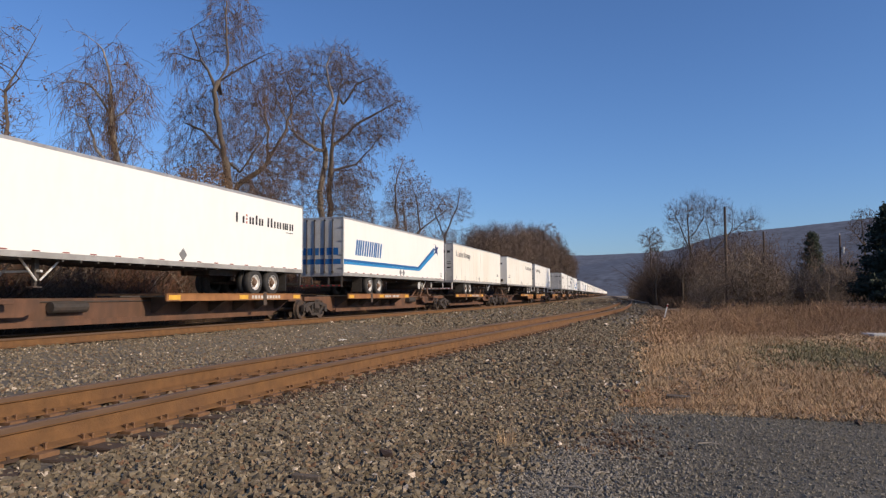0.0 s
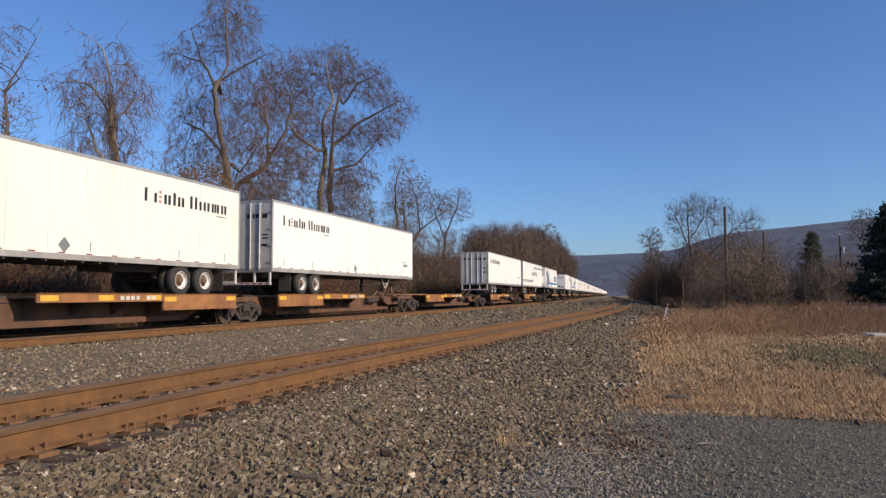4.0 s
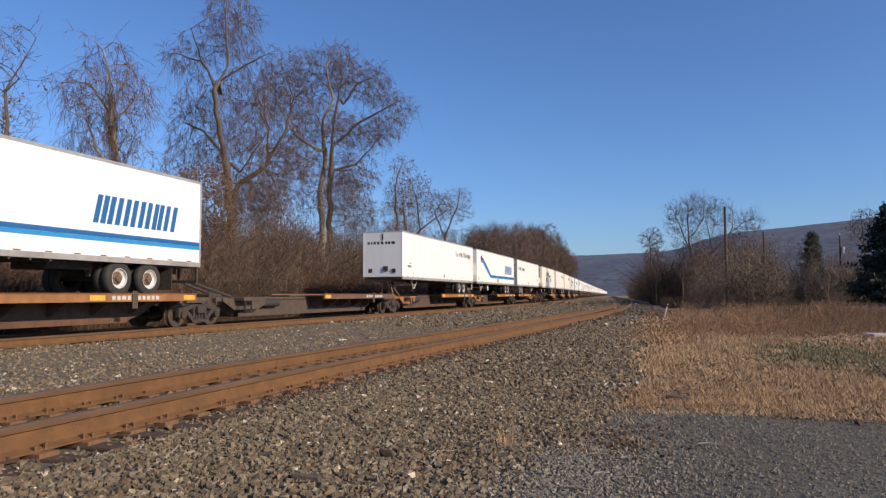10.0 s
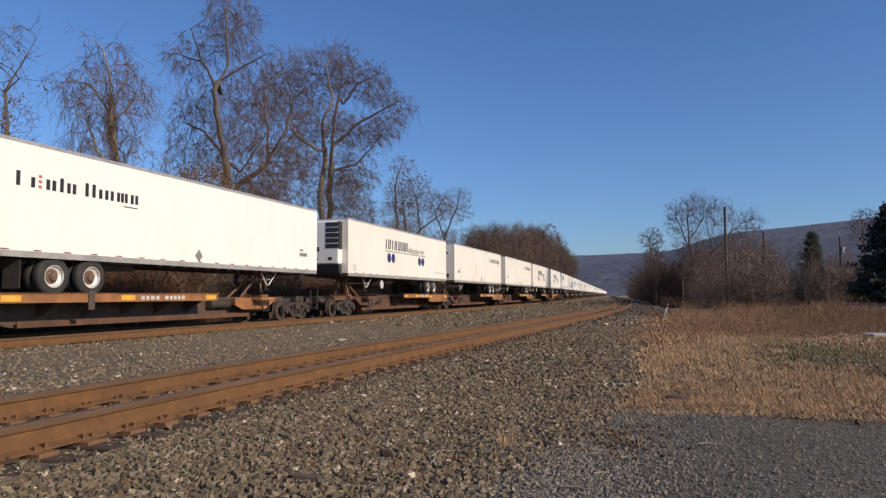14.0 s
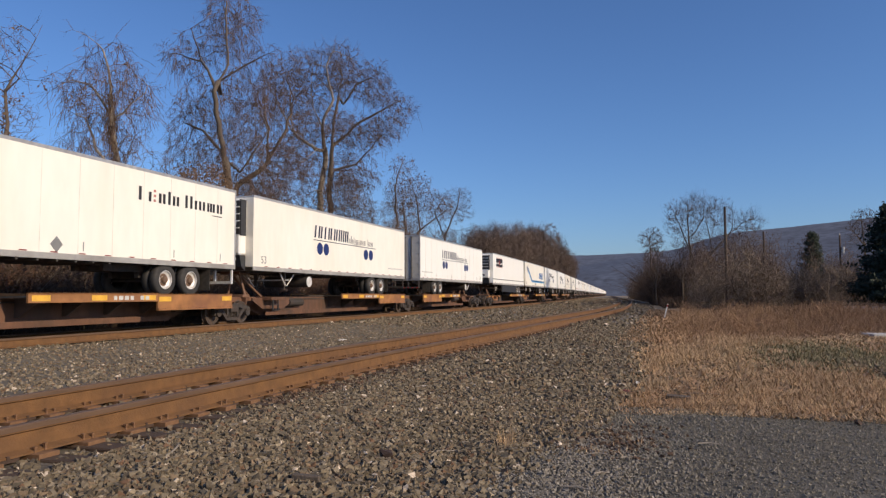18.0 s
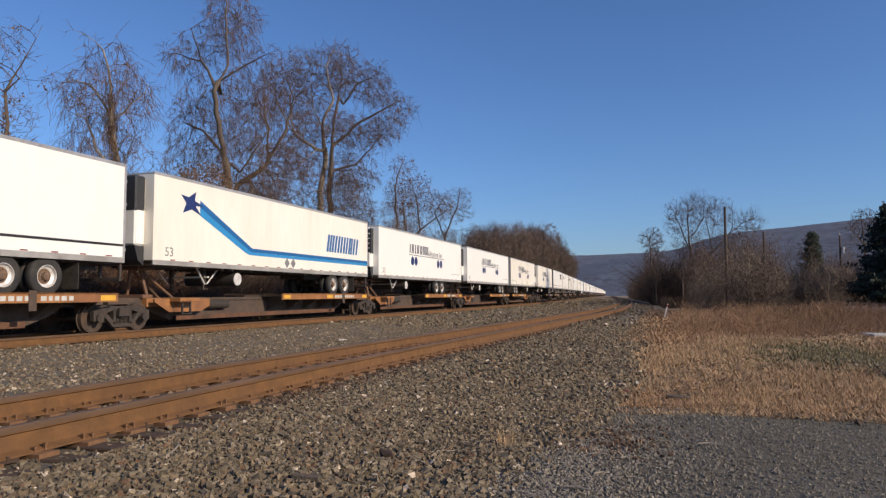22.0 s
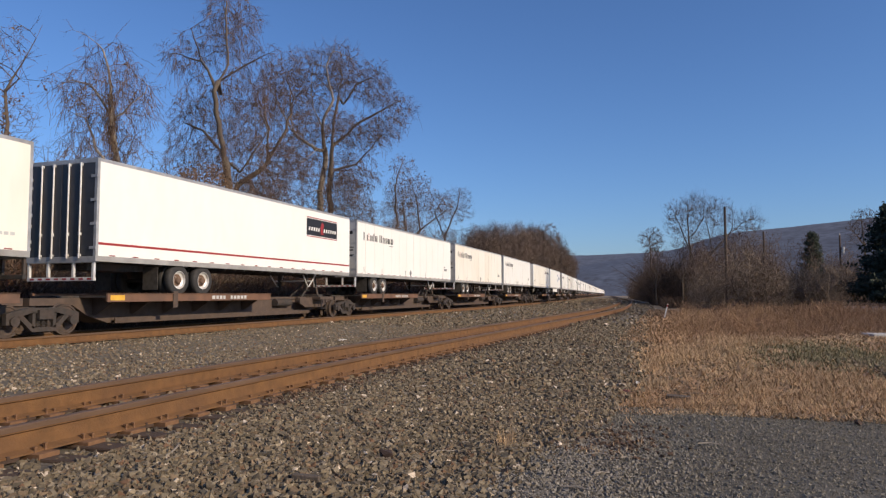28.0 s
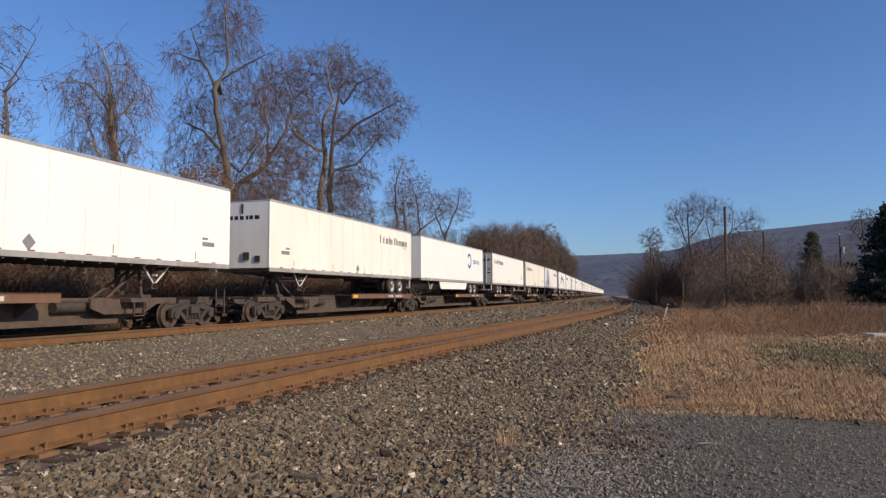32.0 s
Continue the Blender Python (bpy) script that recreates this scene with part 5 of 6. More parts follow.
def side_frame_mesh():
    """A cast side frame: arched top chord, dropped spring seat, triangular windows and journal ends."""
    bm = bmesh.new()
    pieces = [
        [(-1.10, 0.34), (-1.10, 0.62), (-0.95, 0.66), (-0.45, 0.76), (0.45, 0.76), (0.95, 0.66), (1.10, 0.62), (1.10, 0.34), (0.98, 0.34), (0.98, 0.52), (0.78, 0.52), (0.42, 0.62), (-0.42, 0.62), (-0.78, 0.52), (-0.98, 0.52), (-0.98, 0.34)],
        [(-0.80, 0.54), (-0.70, 0.46), (-0.36, 0.14), (0.36, 0.14), (0.70, 0.46), (0.80, 0.54), (0.62, 0.56), (0.28, 0.25), (-0.28, 0.25), (-0.62, 0.56)],
        [(-0.36, 0.24), (-0.27, 0.24), (-0.27, 0.64), (-0.36, 0.64)],
        [(0.27, 0.24), (0.36, 0.24), (0.36, 0.64), (0.27, 0.64)],
    ]
    for outline in pieces:
        p = slab(outline, -0.07, 0.07)
        p.verts.ensure_lookup_table()
        m = {v: bm.verts.new(v.co) for v in p.verts}
        for f in p.faces:
            bm.faces.new([m[v] for v in f.verts])
        p.free()
    for s in (-1, 1):
        cyl(bm, (0.02, s * 0.89, 0.42), (0.13, s * 0.89, 0.42), 0.13, 12)
    return bm


def springs_mesh():
    bm = boxes((-1.15, 1.15, -0.22, 0.22, 0.46, 0.70), (-0.35, 0.35, -0.35, 0.35, 0.60, 0.78))
    for s in (-1, 1):
        for k in (-0.16, 0.0, 0.16):
            for j in range(6):
                cyl(bm, (s * 1.0, k, 0.25 + j * 0.036), (s * 1.0, k, 0.268 + j * 0.036), 0.07, 8)
    return bm


TRUCKWHEELS, ROLLING = [], []


def truck(parent, y):
    t = part("truck", shared("truck", springs_mesh, TRUCK), None, parent, "grimy two-axle truck")
    t.matrix_basis = pose(0, y, 0)
    for s in (-1, 1):
        f = part("side_frame", shared("side_frame", side_frame_mesh, TRUCK), None, t)
        f.matrix_basis = pose(s * 1.0, 0, 0, 0, 0, 0 if s > 0 else 180)
    for k in (-0.89, 0.89):
        w = part("wheelset", shared("wheelset", wheelset_mesh, WHEELIRON, False), None, t, "steel wheels on an axle")
        w.matrix_basis = pose(0, k, 0.42)
        TRUCKWHEELS.append((w, k, y + k))


def spine_car(paint, facing, lo, hi, rear, lo_end, hi_end, loaded, close, deep=False, sill=SILL):
    """One platform of an articulated spine car. facing 1: wheel platform at the -Y end; lo and hi are the pivots, rear is where the load's tail stands."""
    e = new("spine_car")
    g = facing
    trim = paint if sill is SILL and paint is ORANGE else SILL if paint is BROWN else RUSTSILL
    # centre sill: shallow over the trucks, deep between
    out = [(lo + 0.1, 0.80), (lo + 1.5, 0.80), (lo + 2.0, 0.50), (lo + 2.8, 0.25), (hi - 2.8, 0.25), (hi - 2.0, 0.50), (hi - 1.5, 0.80), (hi - 0.1, 0.80), (hi - 0.1, 1.00), (lo + 0.1, 1.00)]
    part("centre_sill", slab(out, -0.42, 0.42), sill, e, "deep fish-belly centre sill")
    # orange cars get rust-brown lips here that paint in the sunlit lower strip
    part("sill_flange", boxes((-0.62, 0.62, lo + 2.9, hi - 2.9, 0.235, 0.25), (0.585, 0.62, lo + 2.9, hi - 2.9, 0.252, 0.40), (-0.62, -0.585, lo + 2.9, hi - 2.9, 0.252, 0.40)), RUSTSILL if paint is ORANGE else sill, e, "painted lower sill flange")
    # hitch half: wide deep box
    h0, h1 = (1.0, hi - 2.6) if g > 0 else (lo + 2.6, -1.0)
    p0, p1 = (rear + 0.35, rear + 8.8) if g > 0 else (rear - 8.8, rear - 0.35)
    q0, q1 = (p0, p0 + 3.85) if g > 0 else (p1 - 3.85, p1)
    e0, e1 = (p0, p1) if not deep else ((q1 + 0.01, p1) if g > 0 else (p0, q0 - 0.01))
    for s in (-1, 1):
        d = part("platform_deck", boxes((s * 0.40, s * 1.36, p0, p1, 1.01, 1.066)), STEEL, e, "steel wheel platform")
        part("platform_edge", boxes((s * 1.362, s * 1.43, e0, e1, 0.885, 1.125), (s * 1.37, s * 1.47, e0, e1, 1.126, 1.142), bevel=0.004), paint, d, "painted platform edge channel")
        n = 6
        for k in range(n if close else 0):
            y = p0 + 0.5 + (p1 - p0 - 1.0) * k / (n - 1)
            q = part("gusset", shared("gusset%d" % s, lambda: gusset(s), SILL), None, d)
            q.matrix_basis = pose(0, y, 0)
        if not close:
            continue
        for y in (e0 + 0.1, (e0 + e1) / 2 - 0.3, e1 - 0.65)[: 3 if paint is ORANGE else 1]:
            q = part("reflector", shared("reflector%d" % s, lambda: boxes((s * 1.428, s * 1.434, 0, 0.55, 0.93, 1.08)), YELLOW), None, d, "yellow reflector patch")
            q.matrix_basis = pose(0, y, 0)
        rnd = random.Random(int(p0 * 10) + s)
        marks = []
        y = (e0 + e1) / 2 + 0.5
        for k in range(7 if deep else 10):
            w = rnd.uniform(0.11, 0.17)
            if k != 4:
                marks.append((s * 1.428, s * 1.435, y, y + w, 0.94, 1.06))
            y += w + 0.07
        tagged(part("car_marking", boxes(*marks), PALEPRINT, d, "white stencilled marking bars"), kind="stuff")
        if not deep:
            part("stanchion", boxes((s * 1.436, s * 1.47, 0, 0.22, 0.68, 1.20), (s * 1.10, s * 1.436, 0.07, 0.15, 0.68, 0.98), bevel=0.006), SILL, d).matrix_basis = pose(0, p0 + 2.7 if g > 0 else p1 - 2.96, 0)
        if deep:
            part("side_plate", boxes((s * 1.362, s * 1.43, q0, q1, 0.66, 1.10), (s * 1.364, s * 1.47, q0, q1, 0.60, 0.655), (s * 1.364, s * 1.46, q0, q1, 1.102, 1.118)), paint, d, "deep painted side plate with a bottom flange")
            for y in (q0 + 0.05, q1 - 0.60):
                part("reflector", shared("reflector%d" % s, lambda: None, YELLOW), None, d, "yellow reflector patch").matrix_basis = pose(0, y, -0.05)
        # sloping end plates, aprons and steps beside the hitch
        n0, n1 = (hi - 4.3, hi - 1.5) if g > 0 else (lo + 1.5, lo + 4.3)
        part("end_plate", slab([(n0 + 0.5, 0.52), (n1 - 0.7, 0.52), (n1, 0.86), (n1, 0.96), (n0, 0.96), (n0, 0.70)] if g > 0 else [(n0 + 0.7, 0.52), (n1 - 0.5, 0.52), (n1, 0.70), (n1, 0.96), (n0, 0.96), (n0, 0.86)], s * 0.86, s * 0.92), trim, e, "painted sloping end plate")
        y0 = (hi - 3.2) if g > 0 else (lo + 2.2)
        ap = part("apron", boxes((s * 0.40, s * 1.35, y0, y0 + 1.0, 0.86, 0.99), (s * 0.40, s * 0.62, y0 - 0.7, y0, 0.70, 0.98), bevel=0.01), trim, e)
        part("step", boxes((s * 1.30, s * 1.36, y0 + 0.1, y0 + 0.14, 0.45, 0.9), (s * 1.30, s * 1.36, y0 + 0.5, y0 + 0.54, 0.45, 0.9), (s * 1.28, s * 1.38, y0 + 0.14, y0 + 0.5, 0.45, 0.48), (s * 1.28, s * 1.38, y0 + 0.14, y0 + 0.5, 0.66, 0.69)), STEEL, ap)
    # brake pipe, cylinder and boxes under the hitch half
    yc = (h0 + h1) / 2
    part("valve_box", boxes((-0.72, -0.42, yc + 1.2, yc + 1.7, 0.62, 0.92), bevel=0.02), TRUCK, e)
    part("air_reservoir", cyl(bmesh.new(), (0.57, yc - 0.6, 0.75), (0.57, yc + 0.6, 0.75), 0.16, 12), TRUCK, e)
    part("brake_pipe", cyl(cyl(bmesh.new(), (0.44, lo + 3, 0.9), (0.44, hi - 3, 0.9), 0.022, 6), (-0.44, lo + 3, 0.9), (-0.44, hi - 3, 0.9), 0.022, 6), STEEL, e)
    # hitch
    yh = (hi - 1.65) if g > 0 else (lo + 1.65)
    if loaded:
        bm = bmesh.new()
        for s in (-1, 1):
            cyl(bm, (s * 0.42, yh - g * 0.1, 0.98), (s * 0.20, yh, 1.92), 0.055, 8)
            cyl(bm, (s * 0.30, yh - g * 1.45, 0.98), (s * 0.16, yh - g * 0.1, 1.86), 0.05, 8)
        box(bm, -0.45, 0.45, yh - 0.38, yh + 0.38, 1.90, 2.02, 0.02)
        box(bm, -0.55, 0.55, yh - 0.25, yh + 0.2, 0.98, 1.10, 0.02)
        part("hitch", bm, BROWN if paint is ORANGE else STEEL, e, "raised trailer hitch with diagonal struts")
    else:
        bm = bmesh.new()
        for s in (-1, 1):
            cyl(bm, (s * 0.30, yh - g * 1.2, 1.02), (s * 0.22, yh + g * 0.9, 1.50), 0.05, 8)
        box(bm, -0.42, 0.42, yh - 0.3, yh + 0.45, 1.00, 1.12, 0.02)
        part("hitch", bm, STEEL, e, "folded trailer hitch")
    if not lo_end:
        truck(e, lo)
    else:
        truck(e, lo + 0.0)
        part("coupler", boxes((-0.12, 0.12, lo - 2.5, lo - 0.4, 0.72, 0.92), (-0.45, 0.45, lo - 1.7, lo - 1.0, 0.78, 1.02), (-1.3, 1.3, lo - 1.75, lo - 1.65, 0.92, 1.0)), STEEL, e)
    if hi_end:
        truck(e, hi)
        part("coupler", boxes((-0.12, 0.12, hi + 0.4, hi + 2.5, 0.72, 0.92), (-0.45, 0.45, hi + 1.0, hi + 1.7, 0.78, 1.02), (-1.3, 1.3, hi + 1.65, hi + 1.75, 0.92, 1.0)), STEEL, e)
        part("end_ladder", boxes(*[(s * 1.05, s * 1.4, hi + 1.2, hi + 1.24, 0.45 + 0.2 * k, 0.48 + 0.2 * k) for s in (-1, 1) for k in range(3)], *[(x, x + 0.03, hi + 1.2, hi + 1.25, 0.40, 1.3) for x in (-1.4, -1.05, 1.05, 1.4)]), STEEL, e)
    colour = "orange-yellow" if paint is ORANGE else "faded brown"
    state = "carrying a trailer" if loaded else "running empty with its hitch folded"
    return tagged(e, colour + " steel spine car platform " + state, "rail car", "spine car platforms")


def gusset(s):
    bm = bmesh.new()
    pts = [(s * 1.36, 1.008), (s * 0.37, 1.008), (s * 0.37, 0.50), (s * 0.55, 0.50)]
    a = [bm.verts.new((x, -0.03, z)) for x, z in pts]
    b = [bm.verts.new((x, 0.03, z)) for x, z in pts]
    bm.faces.new(a)
    bm.faces.new(b[::-1])
    for i in range(4):
        bm.faces.new((a[i], b[i], b[(i + 1) % 4], a[(i + 1) % 4]))
    bmesh.ops.recalc_face_normals(bm, faces=bm.faces)
    return bm


# near edge of each load along the train at the start, which end leads, what it is, cream or white, car paint
O, B = ORANGE, BROWN
CONSIST = [
    (10.66, -1, "crest_new", 0, O), (30.89, 1, "star", 0, O), (49.32, 1, "crest_old", 1, O),
    (68.81, -1, "crest_old", 1, O), (87.3, 1, "crest_old", 0, O), (105.4, 1, "", 0, O), (123.38, 1, "crest_old", 0, O), (141.0, 1, "jog", 0, O),
    (160.61, -1, "star", 0, O), (178.2, -1, "", 0, B), (195.82, -1, "crest_old", 0, O), (213.26, -1, "star", 0, O), (231.38, 1, "crest_new", 0, O),
    (250.9, -1, "dots_cold", 1, O), (269.16, -1, "crest_old", 1, O), (287.49, -1, "crest_old", 1, O), (304.89, -1, "dots_cold", 1, O), (323.8, 1, "dots", 0, O),
    (344.21, -1, "panel_cold", 0, O), (361.62, -1, "star", 1, O), (379.32, -1, "dots_cold", 0, O), (397.33, -1, "dots_cold", 0, O), (414.8, 1, "dots", 1, O),
    (434.06, -1, "dots_cold", 1, B), (452.4, 1, "panel_van", 0, B), (469.51, 1, "crest_old", 0, B), (486.9, 1, "crest_old", 1, B), (504.2, 1, "crest_old", 0, B),
    (523.14, -1, "crest_old", 1, B), (541.1, -1, "ring", 0, B), (561.0, 1, "crest_old", 0, B), (578.9, 1, "crest_old", 1, B), (596.6, -1, "crest_old", 0, B),
]
rng = random.Random(31)
at = 616.0
while at < 1080:
    for k in range(5):
        CONSIST.append((at, rng.choice((1, -1)), rng.choice(("crest_old", "crest_old", "plain", "dots", "star")), rng.randint(0, 1), rng.choice((O, B))))
        at += 17.7
    at += 1.6
# first axle from the rear, where the sliding bogie is set apart from the usual
TANDEM = {0: 2.3, 1: 3.4, 2: 3.8, 3: 1.9, 6: 1.9, 7: 1.15, 8: 2.35, 11: 2.87, 12: 2.13, 14: 3.2, 15: 2.4, 16: 3.5, 17: 3.27, 20: 4.6, 24: 3.6, 25: 2.45, 28: 1.8}
STARTS = {3, 8, 13, 18, 23, 28} | set(range(33, len(CONSIST), 5))
# pivots between platforms
PIVOT = []
for i, (c, g, kind, cream, paint) in enumerate(CONSIST):
    prev = CONSIST[i - 1][0] + L if i else c - 1.4
    mid = (prev + c) / 2
    PIVOT.append((mid - 0.6 - 2.4, mid - 0.6 + 2.4) if i in STARTS else (mid - 0.35, mid - 0.35))
PIVOT.append((CONSIST[-1][0] + L + 0.5,) * 2)
PROTO = {}
for i, (c, g, kind, cream, paint) in enumerate(CONSIST):
    lo, hi = PIVOT[i][1], PIVOT[i + 1][0]
    mid = (lo + hi) / 2
    car = spine_car(paint, g, lo - mid, hi - mid, (c if g > 0 else c + L) - mid, i in STARTS, i + 1 in STARTS, bool(kind), i < 33, i in (3, 4, 5, 6, 7, 13, 14, 15, 16, 17), RUSTSILL if i < 8 or 13 <= i < 18 else SILL)
    MOVING.append((car, mid, 0.0, 0))
    if i < 33:
        ROLLING += [(w, k, mid + y) for w, k, y in TRUCKWHEELS]
    TRUCKWHEELS.clear()
    if kind:
        tandem = TANDEM.get(i, 2.6)
        key = (kind, cream, i < 33, tandem)
        if key not in PROTO:
            tr = PROTO[key] = trailer(kind, cream, tandem, i < 33)
        else:
            tr = copy_thing(PROTO[key], Matrix())
        MOVING.append((tr, c + L / 2, DECK, 0 if g > 0 else 180))


# ---- grass ----
def blades(name, label, count, place, size, material, seed, flat=0.8, width=0.0008):
    """Matted blades: one thin tapering leaf each, too many to count."""
    rnd = random.Random(seed)
    v, f = [], []
    for i in range(count):
        x, y = place(rnd)
        h = size(rnd, x, y)
        a = rnd.uniform(0, 6.28)
        z = ground_z(x, y) - 0.02
        w = 0.0013 + width * max(y, 4)
        tip = (x + flat * h * math.cos(a), y + flat * h * math.sin(a), z + h * rnd.uniform(0.4, 1.0))
        b = len(v)
        v += [(x - w * math.sin(a), y + w * math.cos(a), z), (x + w * math.sin(a), y - w * math.cos(a), z), tip]
        f.append((b, b + 1, b + 2))
    return tagged(new(name, raw(name, v, f, material)), label, "grass", kind="stuff")


def patch(x, y, k):
    return noise.noise((x * 0.38, y * 0.22, k)) + 0.5 * noise.noise((x * 1.3, y * 0.9, k + 3.0))


def meadow(k, low, high):
    """Places in the field where a slow pattern lies between low and high."""
    def place(rnd):
        while True:
            y = 9.0 + 22 * rnd.random() ** 1.4
            x = -1.3 + (y * 0.42 + 3.2) * rnd.random()
            if rnd.random() < (x + 1.0 + 0.8 * noise.noise((y * 0.45, 1.0, 2.0))) / 1.1 and y > 9.1 + 0.06 * x + 0.5 * edge_noise(x * 1.3 + 7) and low < patch(x, y, k) < high and not (x > 4.0 + 0.12 * (y - 10) and 12 < y < 18 and patch(x, y, 9.0) > -0.3):
                return x, y
    return place


lawn = meadow(1.7, -2, 2)


def green_patch(rnd):
    while True:
        x, y = rnd.gauss(3.5, 1.1), rnd.gauss(18.6, 2.3)
        if y > 13 and x > 1.2 and patch(x, y, 8.0) > -0.25:
            return x, y


def verge_edge(rnd):
    y = 6.5 + 20 * rnd.random()
    return -1.1 + rnd.gauss(0, 0.35) + (0.3 if y < 9 else 0), y


blades("dry_grass", "matted tan dry grass beside the asphalt", 52000, meadow(1.7, -0.05, 2), lambda r, x, y: r.uniform(0.02, 0.075) * (1 + 0.9 * max(0, patch(x, y, 5.0))), STRAW, 81, 1.2)
blades("green_grass", "faded green grass patch in the dry field", 9000, green_patch, lambda r, x, y: r.uniform(0.04, 0.15), GREENGRASS, 82, 0.7)
blades("verge_straw", "thin dry straw along the ballast edge", 2600, verge_edge, lambda r, x, y: r.uniform(0.03, 0.10), STRAW, 83)


def tufts(count, seed, spot, spread):
    """Clumped places: one slow list of tuft hearts, blades gathered round them."""
    rnd = random.Random(seed)
    hearts = [spot(rnd) for k in range(count)]

    def place(r):
        x, y = r.choice(hearts)
        return x + r.gauss(0, spread), y + r.gauss(0, spread * 1.3)
    return place


def front_band(rnd):
    x = -0.6 + 3.6 * rnd.random()
    return x, 9.5 + 0.06 * x + abs(rnd.gauss(0, 0.9))


def pale_band(rnd):
    while True:
        x, y = rnd.uniform(-0.5, 3.6), rnd.uniform(10.5, 27)
        if patch(x, y, 1.7) > -0.05 and rnd.random() < 1.2 - 0.04 * y:
            return x, y


def no_green(spot):
    def place(rnd):
        while True:
            x, y = spot(rnd)
            if math.hypot((x - 3.6) / 1.7, (y - 18.6) / 3.4) > 1:
                return x, y
    return place


blades("straw_tufts", "upright tufts of pale dry grass", 20000, tufts(700, 86, no_green(pale_band), 0.13), lambda r, x, y: r.uniform(0.04, 0.15) * (1.0 + 0.5 * patch(x, y, 4.0)), STRAW, 86, 0.7, 0.0004)
def pale_heart(rnd):
    x, y = rnd.gauss(1.2, 0.75), rnd.gauss(16.5, 4.5)
    return max(x, -0.5), max(y, 10.2)


blades("pale_grass", "pale bleached grass in the middle of the field", 12000, no_green(tufts(420, 92, pale_heart, 0.16)), lambda r, x, y: r.uniform(0.05, 0.16), STRAW, 92, 0.8, 0.0005)
blades("rust_tufts", "upright tufts of rust-brown dead grass", 14000, tufts(500, 90, no_green(pale_band), 0.14), lambda r, x, y: r.uniform(0.04, 0.16), WEED, 90, 0.7, 0.0004)
blades("edge_tufts", "tan grass tufts along the edge of the asphalt", 12000, tufts(260, 87, front_band, 0.10), lambda r, x, y: r.uniform(0.03, 0.12), WEED, 87, 0.8, 0.0004)
blades("lone_tuft", "small tuft of dry yellow grass in the gravel", 130, lambda r: (-1.56 + r.gauss(0, 0.05), 6.75 + r.gauss(0, 0.06)), lambda r, x, y: r.uniform(0.10, 0.32), STRAW, 88, 0.4, 0.0002)
blades("sparse_tufts", "sparse dry grass among the gravel", 1500, tufts(60, 89, lambda r: (-1.15 + r.gauss(0, 0.35), r.uniform(6.6, 13)), 0.05), lambda r, x, y: r.uniform(0.04, 0.16), STRAW, 89, 0.6, 0.0003)


def path_edge(rnd):
    y = 22 + 45 * rnd.random() ** 1.4
    return -1.5 + 2.2 * rnd.random(), y


blades("trackside_grass", "thin dry grass along the foot of the ballast", 9000, path_edge, lambda r, x, y: r.uniform(0.05, 0.20), WEED, 85, 0.9)
blades("dead_leaves_grass", "rust-brown dead grass in the field", 34000, meadow(1.7, -2, 0.12), lambda r, x, y: r.uniform(0.02, 0.09) * (1 + 1.2 * max(0, patch(x, y, 6.0))), WEED, 84, 1.5)


# ---- crushed stone ----
CORNERS = np.array([(x, y, z) for x in (-1, 1) for y in (-1, 1) for z in (-1, 1)], float)
QUADS = np.array([(0, 1, 3, 2), (4, 6, 7, 5), (0, 4, 5, 1), (2, 3, 7, 6), (0, 2, 6, 4), (1, 5, 7, 3)])


def stone_mesh(name, spots, seed, material, sink=0.15):
    """Angular stones: cubes with knocked-about corners, each turned its own way."""
    g = np.random.default_rng(seed)
    n = len(spots)
    pts = CORNERS[None] * g.uniform(0.45, 1.15, (n, 8, 1)) + g.normal(0, 0.18, (n, 8, 3))
    pts *= g.uniform(0.6, 1.1, (n, 1, 3))
    a, b, c = g.uniform(0, 6.28, (3, n))
    ca, sa, cb, sb, cc, sc = np.cos(a), np.sin(a), np.cos(b), np.sin(b), np.cos(c), np.sin(c)
    rot = np.stack([np.stack([ca * cb, ca * sb * sc - sa * cc, ca * sb * cc + sa * sc], -1), np.stack([sa * cb, sa * sb * sc + ca * cc, sa * sb * cc - ca * sc], -1), np.stack([-sb, cb * sc, cb * cc], -1)], 1)
    pts = np.einsum("nij,nkj->nki", rot, pts)
    spots = np.asarray(spots)
    pts = pts * spots[:, None, 3:4] * 0.5 + spots[:, None, :3]
    pts[:, :, 2] += spots[:, None, 3] * sink
    faces = (QUADS[None] + 8 * np.arange(n)[:, None, None]).reshape(-1, 4)
    return raw(name, pts.reshape(-1, 3).tolist(), faces.tolist(), material)


def scatter(count, x0, x1, y0, y1, size, seed, power=1.0, keep=None, curve=bend):
    rnd = random.Random(seed)
    out = []
    while len(out) < count:
        y = y0 + (y1 - y0) * rnd.random() ** power
        u = rnd.uniform(x0, x1)
        x = u - curve(y)
        if keep and not keep(x, y, rnd):
            continue
        out.append((x, y, ground_z(x, y), size * rnd.uniform(0.6, 1.35)))
    return out


def off_rails(x, y, rnd):
    u = x + (bend_near(y) if x > -11 else bend(y))
    for c in (NEAR_X, FAR_X):
        for s in (-0.755, 0.755):
            if abs(u - c - s) < 0.13:
                return False
    return True


def shoulder(x, y, rnd):
    if x + bend_near(y) < -4.60 + 0.10 * noise.noise((y * 1.7, 0.4, 8.0)) and rnd.random() < 0.80:
        return False
    return x < -0.85 + edge_noise(y) + abs(rnd.gauss(0, 0.2)) - max(0, 9 - y) * 0.16


